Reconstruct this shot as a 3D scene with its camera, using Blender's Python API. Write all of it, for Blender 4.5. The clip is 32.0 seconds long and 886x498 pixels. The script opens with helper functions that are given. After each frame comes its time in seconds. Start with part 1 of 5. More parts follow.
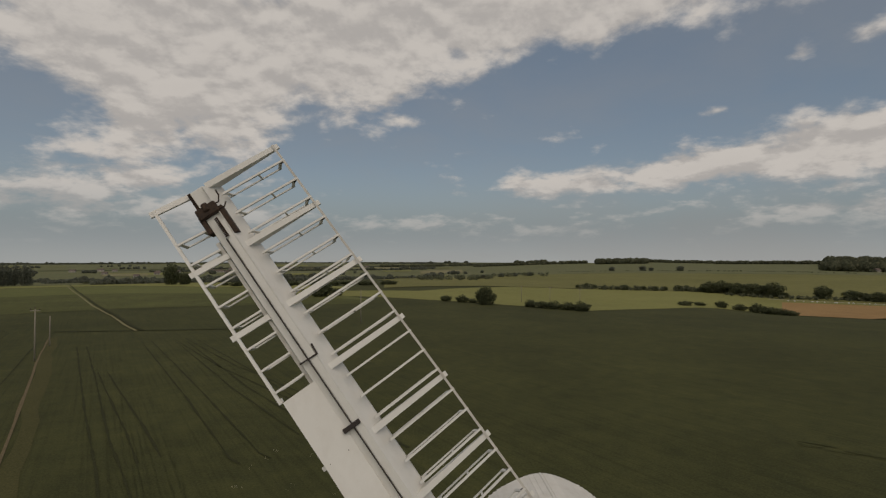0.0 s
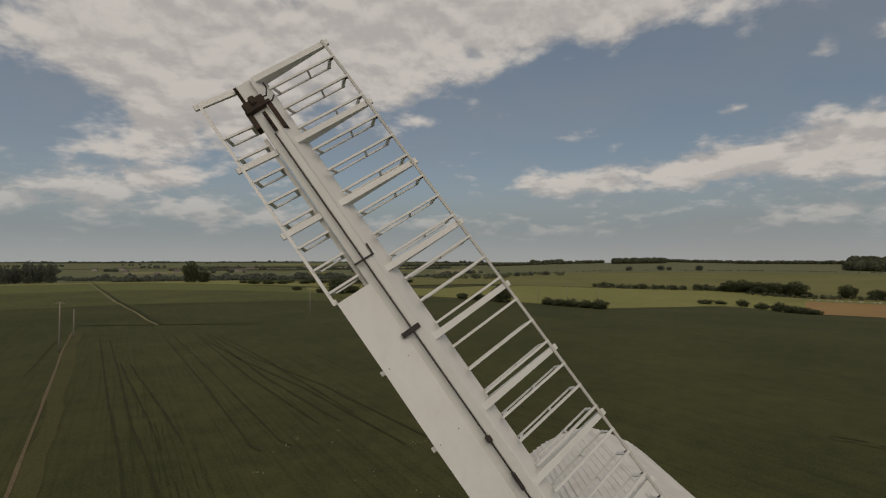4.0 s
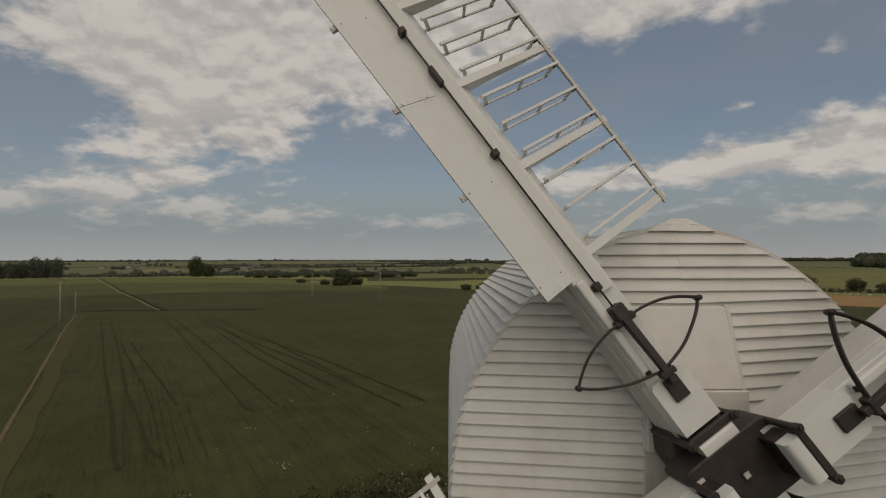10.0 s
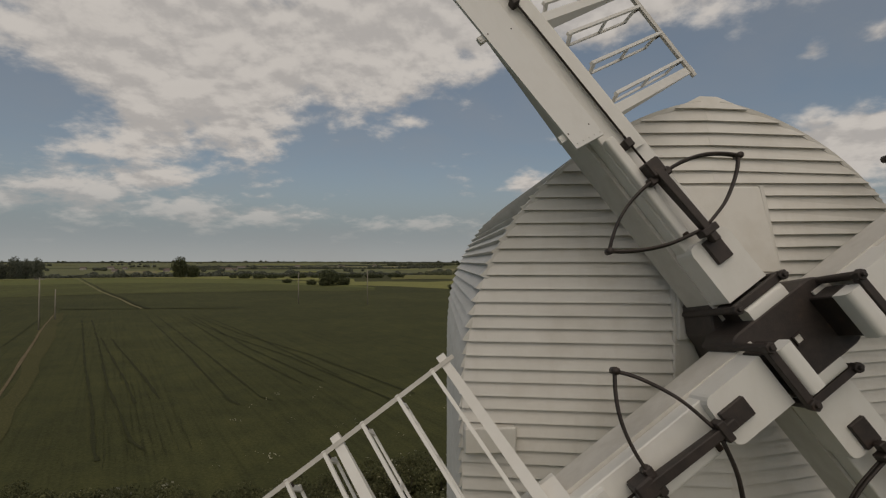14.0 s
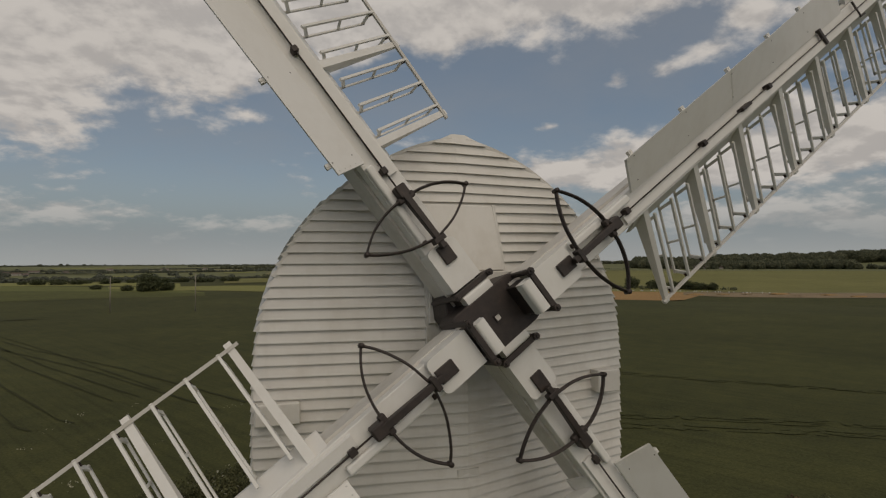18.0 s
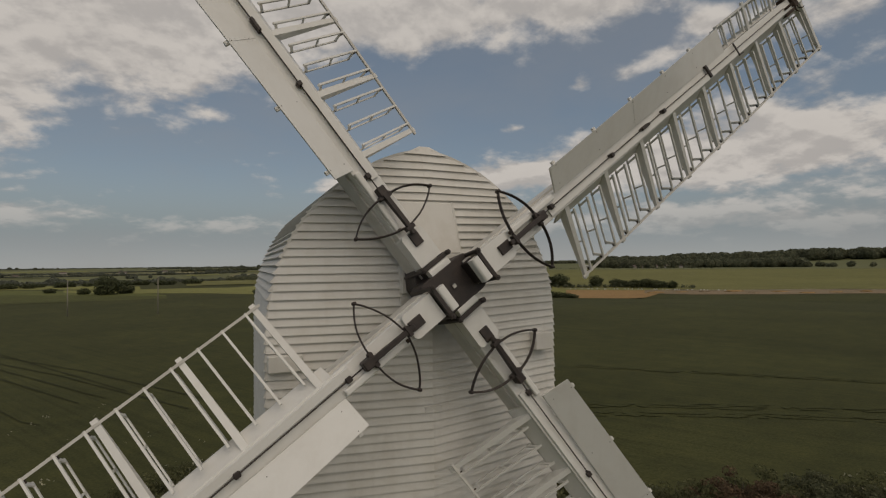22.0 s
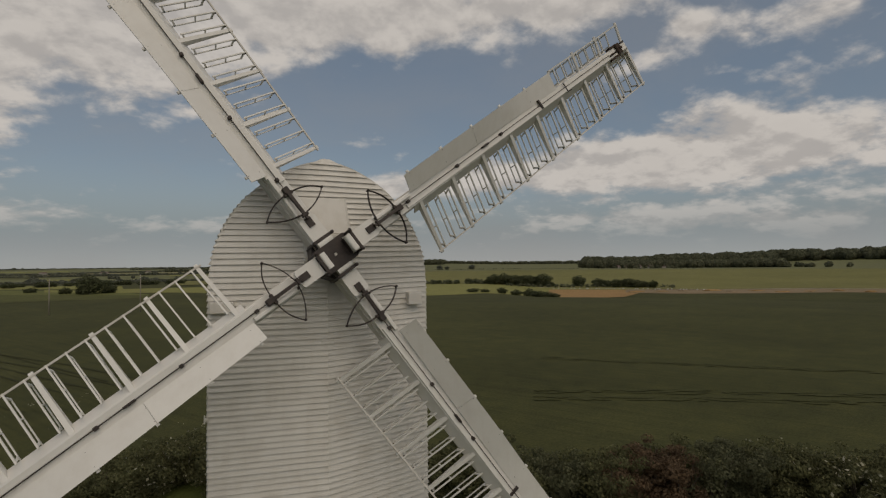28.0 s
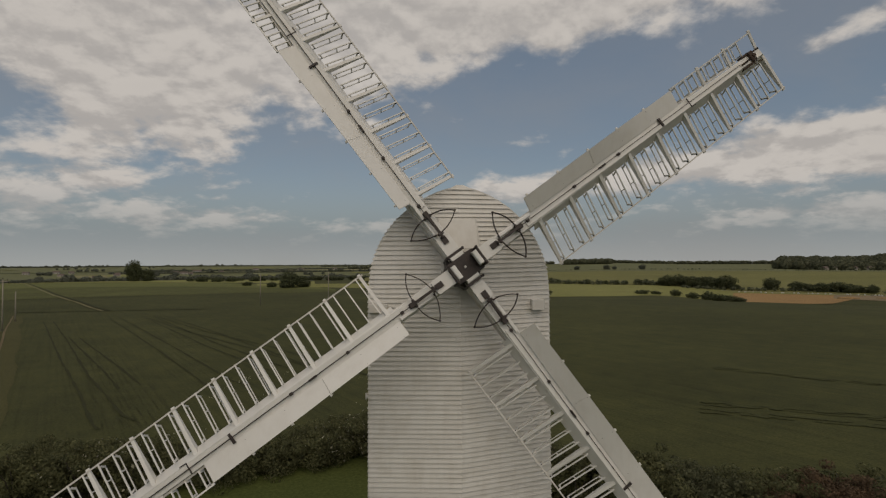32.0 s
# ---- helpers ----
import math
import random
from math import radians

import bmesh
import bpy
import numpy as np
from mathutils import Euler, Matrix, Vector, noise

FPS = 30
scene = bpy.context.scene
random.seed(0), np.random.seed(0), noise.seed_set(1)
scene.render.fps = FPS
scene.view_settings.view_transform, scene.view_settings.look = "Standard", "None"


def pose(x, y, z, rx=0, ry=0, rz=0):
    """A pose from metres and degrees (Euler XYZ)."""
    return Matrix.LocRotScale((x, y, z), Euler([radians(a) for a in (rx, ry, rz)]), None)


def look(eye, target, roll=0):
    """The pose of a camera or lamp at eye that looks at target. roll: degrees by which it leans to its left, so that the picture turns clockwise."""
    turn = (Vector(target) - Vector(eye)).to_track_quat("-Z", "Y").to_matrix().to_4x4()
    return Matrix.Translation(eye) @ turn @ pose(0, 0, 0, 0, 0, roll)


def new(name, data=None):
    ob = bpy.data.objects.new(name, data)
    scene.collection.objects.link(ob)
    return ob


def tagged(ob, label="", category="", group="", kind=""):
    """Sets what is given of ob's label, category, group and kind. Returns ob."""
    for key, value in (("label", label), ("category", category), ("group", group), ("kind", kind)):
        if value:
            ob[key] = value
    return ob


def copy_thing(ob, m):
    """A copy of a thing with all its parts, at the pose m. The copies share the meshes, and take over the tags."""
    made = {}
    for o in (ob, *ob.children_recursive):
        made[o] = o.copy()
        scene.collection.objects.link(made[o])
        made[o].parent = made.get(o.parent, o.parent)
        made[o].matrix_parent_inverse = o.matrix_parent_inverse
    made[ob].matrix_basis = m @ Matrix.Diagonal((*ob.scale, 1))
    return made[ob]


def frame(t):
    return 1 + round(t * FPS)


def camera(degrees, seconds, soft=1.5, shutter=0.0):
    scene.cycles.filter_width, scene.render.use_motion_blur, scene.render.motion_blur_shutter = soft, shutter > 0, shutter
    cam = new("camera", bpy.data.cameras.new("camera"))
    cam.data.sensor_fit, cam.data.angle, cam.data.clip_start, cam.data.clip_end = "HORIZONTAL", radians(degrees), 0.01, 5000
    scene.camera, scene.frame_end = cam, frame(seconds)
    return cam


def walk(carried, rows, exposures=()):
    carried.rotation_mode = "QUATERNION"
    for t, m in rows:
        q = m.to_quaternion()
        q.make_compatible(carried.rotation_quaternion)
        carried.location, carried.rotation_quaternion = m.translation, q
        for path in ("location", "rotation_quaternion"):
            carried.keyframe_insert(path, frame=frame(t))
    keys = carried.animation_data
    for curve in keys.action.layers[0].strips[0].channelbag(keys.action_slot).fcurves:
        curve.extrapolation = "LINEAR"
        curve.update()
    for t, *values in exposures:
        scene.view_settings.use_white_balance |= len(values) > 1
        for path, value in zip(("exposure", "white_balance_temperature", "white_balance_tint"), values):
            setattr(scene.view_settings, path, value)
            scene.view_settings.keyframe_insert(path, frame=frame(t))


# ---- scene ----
cam = camera(80.00, 32.0, 1.25)
PATH = [
    (0, pose(-2.072, -4.221, 15.179, 91.26, 0.10, -2.81)),
    (0.5, pose(-2.114, -4.135, 15.121, 91.21, 0.10, -2.11)),
    (1, pose(-2.182, -4.029, 15.051, 91.26, 0.10, -1.47)),
    (1.5, pose(-2.225, -3.965, 14.986, 91.24, 0.02, -1.68)),
    (2, pose(-2.275, -3.892, 14.865, 91.28, 0.03, -1.83)),
    (2.5, pose(-2.309, -3.873, 14.731, 91.29, 0.01, -1.84)),
    (3, pose(-2.339, -3.841, 14.586, 91.28, 0.03, -1.76)),
    (3.5, pose(-2.407, -3.855, 14.462, 91.15, -0.03, -1.85)),
    (4, pose(-2.490, -3.796, 14.259, 91.23, 0.01, -1.16)),
    (4.5, pose(-2.552, -3.672, 14.072, 91.24, 0.00, -0.88)),
    (6.5, pose(-2.605, -3.651, 13.166, 90.94, 0.28, -0.89)),
    (7, pose(-2.632, -3.819, 12.873, 91.00, 0.16, -1.09)),
    (7.5, pose(-2.653, -3.763, 12.610, 91.28, -0.03, -1.07)),
    (8, pose(-2.576, -3.579, 12.354, 91.13, 0.16, -0.93)),
    (8.5, pose(-2.452, -3.495, 12.096, 91.06, 0.21, -0.95)),
    (9, pose(-2.246, -3.363, 11.787, 91.19, 0.12, -1.17)),
    (9.5, pose(-2.033, -3.265, 11.536, 91.07, 0.19, -0.64)),
    (10, pose(-1.788, -3.055, 11.248, 91.09, 0.07, -0.58)),
    (10.5, pose(-1.619, -2.852, 10.981, 91.12, 0.07, -0.81)),
    (11, pose(-1.519, -2.629, 10.684, 91.15, -0.00, -1.93)),
    (11.5, pose(-1.557, -2.453, 10.439, 91.25, -0.12, -5.36)),
    (12, pose(-1.571, -2.277, 10.339, 91.28, -0.00, -7.29)),
    (12.5, pose(-1.604, -2.245, 10.353, 91.25, 0.06, -6.58)),
    (13, pose(-1.711, -2.332, 10.390, 91.19, 0.11, -3.98)),
    (13.5, pose(-1.840, -2.503, 10.392, 91.27, 0.05, -1.84)),
    (15.5, pose(-2.045, -3.109, 10.512, 91.47, -0.04, -6.27)),
    (16, pose(-2.016, -3.206, 10.556, 91.31, 0.44, -10.07)),
    (16.5, pose(-1.959, -3.338, 10.502, 91.32, 0.19, -13.98)),
    (17, pose(-1.867, -3.446, 10.459, 91.32, 0.53, -16.37)),
    (17.5, pose(-1.748, -3.497, 10.412, 91.47, 0.30, -17.69)),
    (18, pose(-1.620, -3.514, 10.399, 91.48, 0.29, -18.84)),
    (18.5, pose(-1.536, -3.501, 10.445, 91.51, 0.39, -20.70)),
    (19, pose(-1.527, -3.576, 10.566, 91.49, 0.49, -22.02)),
    (19.5, pose(-1.561, -3.654, 10.625, 91.62, 0.50, -22.89)),
    (20, pose(-1.627, -3.755, 10.620, 91.42, 0.64, -23.67)),
    (20.5, pose(-1.724, -3.860, 10.547, 91.63, 0.59, -23.85)),
    (21, pose(-1.825, -4.117, 10.438, 91.61, 0.60, -24.30)),
    (21.5, pose(-1.924, -4.463, 10.323, 91.63, 0.60, -23.93)),
    (22, pose(-2.056, -4.713, 10.221, 91.53, 0.69, -22.34)),
    (22.5, pose(-2.122, -4.881, 10.119, 91.65, 0.57, -18.78)),
    (23, pose(-2.131, -5.059, 10.052, 91.68, 0.58, -18.10)),
    (23.5, pose(-2.089, -5.268, 10.044, 91.69, 0.57, -18.18)),
    (24, pose(-2.025, -5.612, 10.035, 91.62, 0.68, -21.29)),
    (24.5, pose(-1.987, -5.973, 10.004, 91.61, 0.79, -22.05)),
    (25, pose(-2.015, -6.291, 9.968, 91.61, 0.63, -22.17)),
    (25.5, pose(-2.003, -6.510, 9.957, 91.56, 0.81, -23.19)),
    (27.5, pose(-1.702, -7.428, 9.856, 91.50, 0.88, -26.78)),
    (28, pose(-1.655, -7.598, 9.848, 91.56, 0.67, -23.75)),
    (28.5, pose(-1.647, -7.714, 9.839, 91.61, 0.77, -19.83)),
    (29, pose(-1.569, -7.841, 9.827, 91.66, 0.61, -15.56)),
    (29.5, pose(-1.471, -7.981, 9.834, 91.72, 0.50, -11.36)),
    (30, pose(-1.373, -8.171, 9.869, 91.57, 0.32, -9.70)),
    (30.5, pose(-1.322, -8.404, 9.871, 91.68, 0.39, -9.23)),
    (31, pose(-1.279, -8.659, 9.909, 91.66, 0.37, -8.89)),
    (31.5, pose(-1.275, -8.850, 9.974, 91.67, 0.41, -7.15)),
    (32, pose(-1.359, -9.028, 10.055, 91.58, 0.30, -6.13)),
]
walk(cam, PATH, [(0, -0.03, 7950, 12), (32, -0.03, 7950, 12)])

# ------------------------------------------------------------------ light
SUN_DIR = Vector((0.03, -0.68, 0.80)).normalized()      # towards the sun
sun_data = bpy.data.lights.new("sun", "SUN")
sun_data.energy, sun_data.angle, sun_data.color = 1.2, radians(80), (1.0, 0.95, 0.88)
sun = new("sun", sun_data)
sun.matrix_world = look((0, 0, 60), Vector((0, 0, 60)) - SUN_DIR)

world = bpy.data.worlds.new("sky")
scene.world = world
world.use_nodes = True
wn, wl = world.node_tree.nodes, world.node_tree.links
wn.clear()


def wmath(op, a, b=None, c=None):
    n = wn.new("ShaderNodeMath")
    n.operation = op
    for i, v in enumerate((a, b, c)):
        if v is None:
            continue
        if isinstance(v, (int, float)):
            n.inputs[i].default_value = v
        else:
            wl.new(v, n.inputs[i])
    return n.outputs[0]


def wnoise(vec, scale, detail, rough, dist=0.0):
    n = wn.new("ShaderNodeTexNoise")
    n.inputs["Scale"].default_value, n.inputs["Detail"].default_value = scale, detail
    n.inputs["Roughness"].default_value, n.inputs["Distortion"].default_value = rough, dist
    wl.new(vec, n.inputs["Vector"])
    return n.outputs["Fac"]


def wramp(value, lo, hi):
    n = wn.new("ShaderNodeMapRange")
    n.interpolation_type = "SMOOTHSTEP"
    n.inputs["From Min"].default_value, n.inputs["From Max"].default_value = lo, hi
    wl.new(value, n.inputs["Value"])
    return n.outputs["Result"]


def wmix(fac, a, b):
    n = wn.new("ShaderNodeMix")
    n.data_type = "RGBA"
    if isinstance(fac, float):
        n.inputs[0].default_value = fac
    else:
        wl.new(fac, n.inputs[0])
    for k, v in ((6, a), (7, b)):
        if isinstance(v, tuple):
            n.inputs[k].default_value = (*v, 1)
        else:
            wl.new(v, n.inputs[k])
    return n.outputs[2]


sky = wn.new("ShaderNodeTexSky")
sky.sky_type, sky.sun_disc = "NISHITA", False
sky.sun_elevation = math.asin(SUN_DIR.z)
sky.sun_rotation = math.atan2(SUN_DIR.x, SUN_DIR.y)
sky.air_density, sky.dust_density, sky.ozone_density = 1.0, 0.6, 1.5
geo = wn.new("ShaderNodeTexCoord")
sep = wn.new("ShaderNodeSeparateXYZ")
wl.new(geo.outputs["Generated"], sep.inputs[0])
dx, dy, dz = sep.outputs
up = wmath("MAXIMUM", dz, 0.0)
az = wmath("MULTIPLY", wmath("ARCTAN2", dx, dy), 57.2958)
el = wmath("MULTIPLY", wmath("ARCSINE", dz), 57.2958)
flat = wmath("ADD", up, 0.30)
plan = wn.new("ShaderNodeCombineXYZ")
wl.new(wmath("DIVIDE", dx, flat), plan.inputs[0])
wl.new(wmath("DIVIDE", dy, flat), plan.inputs[1])
plan.inputs[2].default_value = 3.7
# banks of cloud over a thin scatter: azimuth, height, spread in both, weight
BANKS = ((-18, 4.6, 11, 1.5, 0.20), (-36, 5.5, 9, 1.8, 0.20), (-27, 7.6, 4, 0.9, 0.16), (-30, 20, 16, 8, 0.28), (-12, 21, 16, 6.5, 0.24), (6, 25, 16, 4.4, 0.27), (24, 25.5, 14, 3.4, 0.27), (38, 25.5, 8, 2.4, 0.18), (-24, 11, 9, 4, 0.20), (-38, 14, 6, 3.5, -0.20),
         (16, 8.0, 9, 1.7, 0.24), (30, 9.1, 9, 2.0, 0.28), (43, 10.3, 9, 3.0, 0.28), (56, 10.6, 12, 4.3, 0.30),
         (0, 3.8, 7, 1.2, 0.12), (14, 3.2, 10, 1.0, 0.10), (40, 4.6, 8, 1.0, 0.18), (54, 3.6, 14, 1.5, 0.22), (58, 21, 7, 2.2, 0.20), (52, 28, 10, 3, 0.16),
         (20, 16.5, 14, 3.5, -0.16), (38, 18, 12, 3, -0.12), (-8, 9, 14, 4, -0.12), (37.0, 18.2, 1.9, 1.0, 0.30), (30.4, 14.2, 1.5, 0.75, 0.28), (41.5, 18.6, 2.0, 1.0, 0.26), (45.5, 20.0, 2.2, 1.1, 0.24), (49.5, 22.2, 2.2, 1.3, 0.24), (-0.5, 14.7, 2.2, 0.8, 0.20))
cover = None
for a0, e0, sa, se, wgt in BANKS:
    da = wmath("DIVIDE", wmath("SUBTRACT", az, a0), sa)
    de = wmath("DIVIDE", wmath("SUBTRACT", el, e0), se)
    q = wmath("MULTIPLY", wmath("EXPONENT", wmath("MULTIPLY", wmath("ADD", wmath("MULTIPLY", da, da), wmath("MULTIPLY", de, de)), -1.0)), wgt)
    cover = q if cover is None else wmath("ADD", cover, q)
cover = wmath("ADD", cover, wmath("MULTIPLY", wramp(el, 26, 45), 0.14))
cover = wmath("ADD", cover, -0.02)
above = wn.new("ShaderNodeCombineXYZ")       # the same cloud a little higher up, for lit tops and grey bases
flat2 = wmath("ADD", flat, 0.024)
wl.new(wmath("DIVIDE", dx, flat2), above.inputs[0])
wl.new(wmath("DIVIDE", dy, flat2), above.inputs[1])
above.inputs[2].default_value = 3.7
puffs = wnoise(plan.outputs[0], 4.3, 10, 0.57, 0.12)
puffs2 = wmath("ADD", wmath("MULTIPLY", wnoise(above.outputs[0], 4.3, 5, 0.57, 0.12), 0.78), wmath("MULTIPLY", wnoise(above.outputs[0], 13.0, 4, 0.55, 0.2), 0.24))
fluff = wnoise(plan.outputs[0], 13.0, 8, 0.55, 0.2)
puffs = wmath("ADD", wmath("MULTIPLY", puffs, 0.78), wmath("MULTIPLY", fluff, 0.24))
density = wmath("ADD", puffs, cover)
mask = wramp(density, 0.535, 0.735)
mask = wmath("MULTIPLY", mask, wmath("ADD", wmath("MULTIPLY", wramp(dz, 0.01, 0.08), 0.45), wmath("MULTIPLY", wramp(dz, 0.05, 0.15), 0.55)))
shade = wramp(wmath("SUBTRACT", puffs, puffs2), -0.085, 0.085)
thick = wramp(density, 0.72, 1.05)
lit = wmix(shade, (3.65, 3.87, 4.3), (4.95, 5.2, 5.65))
lit = wmix(wmath("MULTIPLY", thick, 0.35), lit, (4.3, 4.5, 4.9))
deep = wmix(0.62, sky.outputs[0], (1.08, 1.62, 2.42))
hazed = wmix(wramp(el, 10.0, 1.0), deep, (1.92, 2.52, 3.15))
hazed = wmix(wramp(el, 4.5, -1.0), hazed, (3.05, 3.55, 4.05))
veil = wmath("MULTIPLY", wramp(wnoise(plan.outputs[0], 0.9, 6, 0.6, 0.3), 0.36, 0.72), 0.30)
hazed = wmix(veil, hazed, (2.5, 2.7, 3.05))
both = wmix(mask, hazed, lit)
bg = wn.new("ShaderNodeBackground")
bg.inputs["Strength"].default_value = 0.10
wl.new(both, bg.inputs["Color"])
out = wn.new("ShaderNodeOutputWorld")
wl.new(bg.outputs[0], out.inputs["Surface"])


# ------------------------------------------------------------------ materials
def material(name, build):
    m = bpy.data.materials.new(name)
    m.use_nodes = True
    nt = m.node_tree
    bsdf = nt.nodes["Principled BSDF"]
    build(nt, bsdf)
    return m


def ntex(nt, scale, detail=4, rough=0.55, vec=None, stretch=None):
    n = nt.nodes.new("ShaderNodeTexNoise")
    n.inputs["Scale"].default_value, n.inputs["Detail"].default_value, n.inputs["Roughness"].default_value = scale, detail, rough
    if vec is None:
        vec = nt.nodes.new("ShaderNodeTexCoord").outputs["Object"]
    if stretch:
        mp = nt.nodes.new("ShaderNodeMapping")
        mp.inputs["Scale"].default_value = stretch
        nt.links.new(vec, mp.inputs["Vector"])
        vec = mp.outputs[0]
    nt.links.new(vec, n.inputs["Vector"])
    return n.outputs["Fac"]


def ramp(nt, fac, stops):
    n = nt.nodes.new("ShaderNodeValToRGB")
    while len(n.color_ramp.elements) < len(stops):
        n.color_ramp.elements.new(0.5)
    for e, (p, c) in zip(n.color_ramp.elements, stops):
        e.position, e.color = p, (*c, 1)
    nt.links.new(fac, n.inputs[0])
    return n.outputs[0]


def mixc(nt, fac, a, b, mode="MIX"):
    n = nt.nodes.new("ShaderNodeMix")
    n.data_type, n.blend_type = "RGBA", mode
    if isinstance(fac, (int, float)):
        n.inputs[0].default_value = fac
    else:
        nt.links.new(fac, n.inputs[0])
    for k, v in ((6, a), (7, b)):
        if isinstance(v, tuple):
            n.inputs[k].default_value = (*v, 1)
        else:
            nt.links.new(v, n.inputs[k])
    return n.outputs[2]


def bump(nt, bsdf, height, strength, dist):
    n = nt.nodes.new("ShaderNodeBump")
    n.inputs["Strength"].default_value, n.inputs["Distance"].default_value = strength, dist
    nt.links.new(height, n.inputs["Height"])
    nt.links.new(n.outputs[0], bsdf.inputs["Normal"])


def world_pos(nt):
    return nt.nodes.new("ShaderNodeNewGeometry").outputs["Position"]


def white_paint(base, dirt, rough=0.5, amount=0.5):
    def build(nt, b):
        p = world_pos(nt)
        grime = ramp(nt, ntex(nt, 3.0, 6, 0.65, p), [(0.45, (0, 0, 0)), (0.75, (1, 1, 1))])
        streak = ramp(nt, ntex(nt, 9.0, 5, 0.6, p, (1, 1, 0.12)), [(0.5, (0, 0, 0)), (0.8, (1, 1, 1))])
        info = nt.nodes.new("ShaderNodeObjectInfo").outputs["Random"]
        tone = ramp(nt, info, [(0.0, tuple(c * 0.93 for c in base)), (1.0, base)])
        n = nt.nodes.new("ShaderNodeMath")
        n.operation = "MULTIPLY"
        n.inputs[1].default_value = amount
        nt.links.new(grime, n.inputs[0])
        c = mixc(nt, n.outputs[0], tone, dirt)
        n2 = nt.nodes.new("ShaderNodeMath")
        n2.operation = "MULTIPLY"
        n2.inputs[1].default_value = amount * 0.6
        nt.links.new(streak, n2.inputs[0])
        c = mixc(nt, n2.outputs[0], c, dirt)
        nt.links.new(c, b.inputs["Base Color"])
        b.inputs["Roughness"].default_value = rough
        bump(nt, b, ntex(nt, 60, 4, 0.6, p), 0.15, 0.003)
    return build


M_WHITE = material("white_gloss_paint", white_paint((0.72, 0.705, 0.665), (0.46, 0.42, 0.355), 0.42, 0.24))
M_BOARD = material("white_weatherboard", white_paint((0.665, 0.645, 0.60), (0.44, 0.40, 0.335), 0.6, 0.40))
M_GREYW = material("weathered_white_paint", white_paint((0.62, 0.595, 0.55), (0.36, 0.33, 0.28), 0.55, 0.5))


def iron(nt, b):
    p = world_pos(nt)
    c = ramp(nt, ntex(nt, 14, 6, 0.65, p), [(0.3, (0.026, 0.020, 0.018)), (0.62, (0.046, 0.034, 0.029)), (0.8, (0.085, 0.052, 0.036))])
    nt.links.new(c, b.inputs["Base Color"])
    b.inputs["Metallic"].default_value = 0.2
    b.inputs["Roughness"].default_value = 0.55
    bump(nt, b, ntex(nt, 90, 4, 0.6, p), 0.3, 0.004)


M_IRON = material("black_iron", iron)


def rusty(nt, b):
    p = world_pos(nt)
    c = ramp(nt, ntex(nt, 25, 6, 0.7, p), [(0.3, (0.018, 0.012, 0.009)), (0.6, (0.055, 0.032, 0.02)), (0.8, (0.13, 0.062, 0.03))])
    nt.links.new(c, b.inputs["Base Color"])
    b.inputs["Roughness"].default_value = 0.85
    bump(nt, b, ntex(nt, 70, 4, 0.6, p), 0.4, 0.004)


M_RUST = material("rusty_iron", rusty)


def crop(dark, mid, light, drilled=False):
    def build(nt, b):
        p = world_pos(nt)
        big = ntex(nt, 0.012, 5, 0.55, p)
        mid_n = ntex(nt, 0.11, 6, 0.6, p)
        fine = ntex(nt, 6.0, 6, 0.75, p)
        c = ramp(nt, mid_n, [(0.30, dark), (0.5, mid), (0.72, light)])
        c = mixc(nt, 0.45, c, ramp(nt, big, [(0.35, dark), (0.65, light)]))
        c = mixc(nt, 0.5, c, ramp(nt, fine, [(0.32, tuple(v * 0.45 for v in dark)), (0.5, mid), (0.75, tuple(v * 1.5 for v in light))]))
        nt.links.new(c, b.inputs["Base Color"])
        b.inputs["Roughness"].default_value = 0.95
        b.inputs["Specular IOR Level"].default_value = 0.1
        if drilled:
            mp = nt.nodes.new("ShaderNodeMapping")
            mp.inputs["Rotation"].default_value = (0, 0, radians(59.7))
            nt.links.new(p, mp.inputs["Vector"])
            lines = ntex(nt, 1.0, 5, 0.65, mp.outputs[0], (0.05, 2.6, 1.0))
            c = mixc(nt, 0.45, c, ramp(nt, lines, [(0.33, (0.60, 0.61, 0.60)), (0.5, (1, 1, 1)), (0.7, (1.20, 1.18, 1.11))]), "MULTIPLY")
            blot = ramp(nt, ntex(nt, 0.045, 4, 0.55, p), [(0.35, (0.88, 0.88, 0.88)), (0.68, (1.12, 1.11, 1.06))])
            c = mixc(nt, 1.0, c, blot, "MULTIPLY")
            tuft = ramp(nt, ntex(nt, 0.45, 5, 0.65, p), [(0.32, (0.80, 0.83, 0.86)), (0.68, (1.18, 1.15, 1.08))])
            c = mixc(nt, 0.8, c, tuft, "MULTIPLY")
            nt.links.new(c, b.inputs["Base Color"])
        bump(nt, b, ntex(nt, 5.5, 6, 0.72, p), 0.18, 0.12)
    return build


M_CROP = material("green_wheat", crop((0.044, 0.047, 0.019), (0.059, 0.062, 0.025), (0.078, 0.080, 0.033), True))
M_RUT = material("tramline_soil", crop((0.033, 0.035, 0.016), (0.043, 0.045, 0.020), (0.057, 0.058, 0.027)))
M_RUTSOFT = material("overgrown_rut", crop((0.043, 0.046, 0.019), (0.056, 0.059, 0.024), (0.073, 0.076, 0.031)))
# rut soil darkened further: the trench's shade is put into the colour
M_RUTDARK = material("shaded_wheel_rut", crop((0.029, 0.031, 0.014), (0.038, 0.040, 0.018), (0.050, 0.051, 0.023)))
M_LIME = material("pale_barley", crop((0.145, 0.146, 0.051), (0.198, 0.195, 0.067), (0.26, 0.252, 0.093)))
M_OLIVE = material("olive_barley", crop((0.105, 0.106, 0.040), (0.155, 0.149, 0.055), (0.225, 0.212, 0.081)))
M_PASTURE = material("far_pasture", crop((0.098, 0.104, 0.052), (0.132, 0.138, 0.068), (0.175, 0.177, 0.09)))
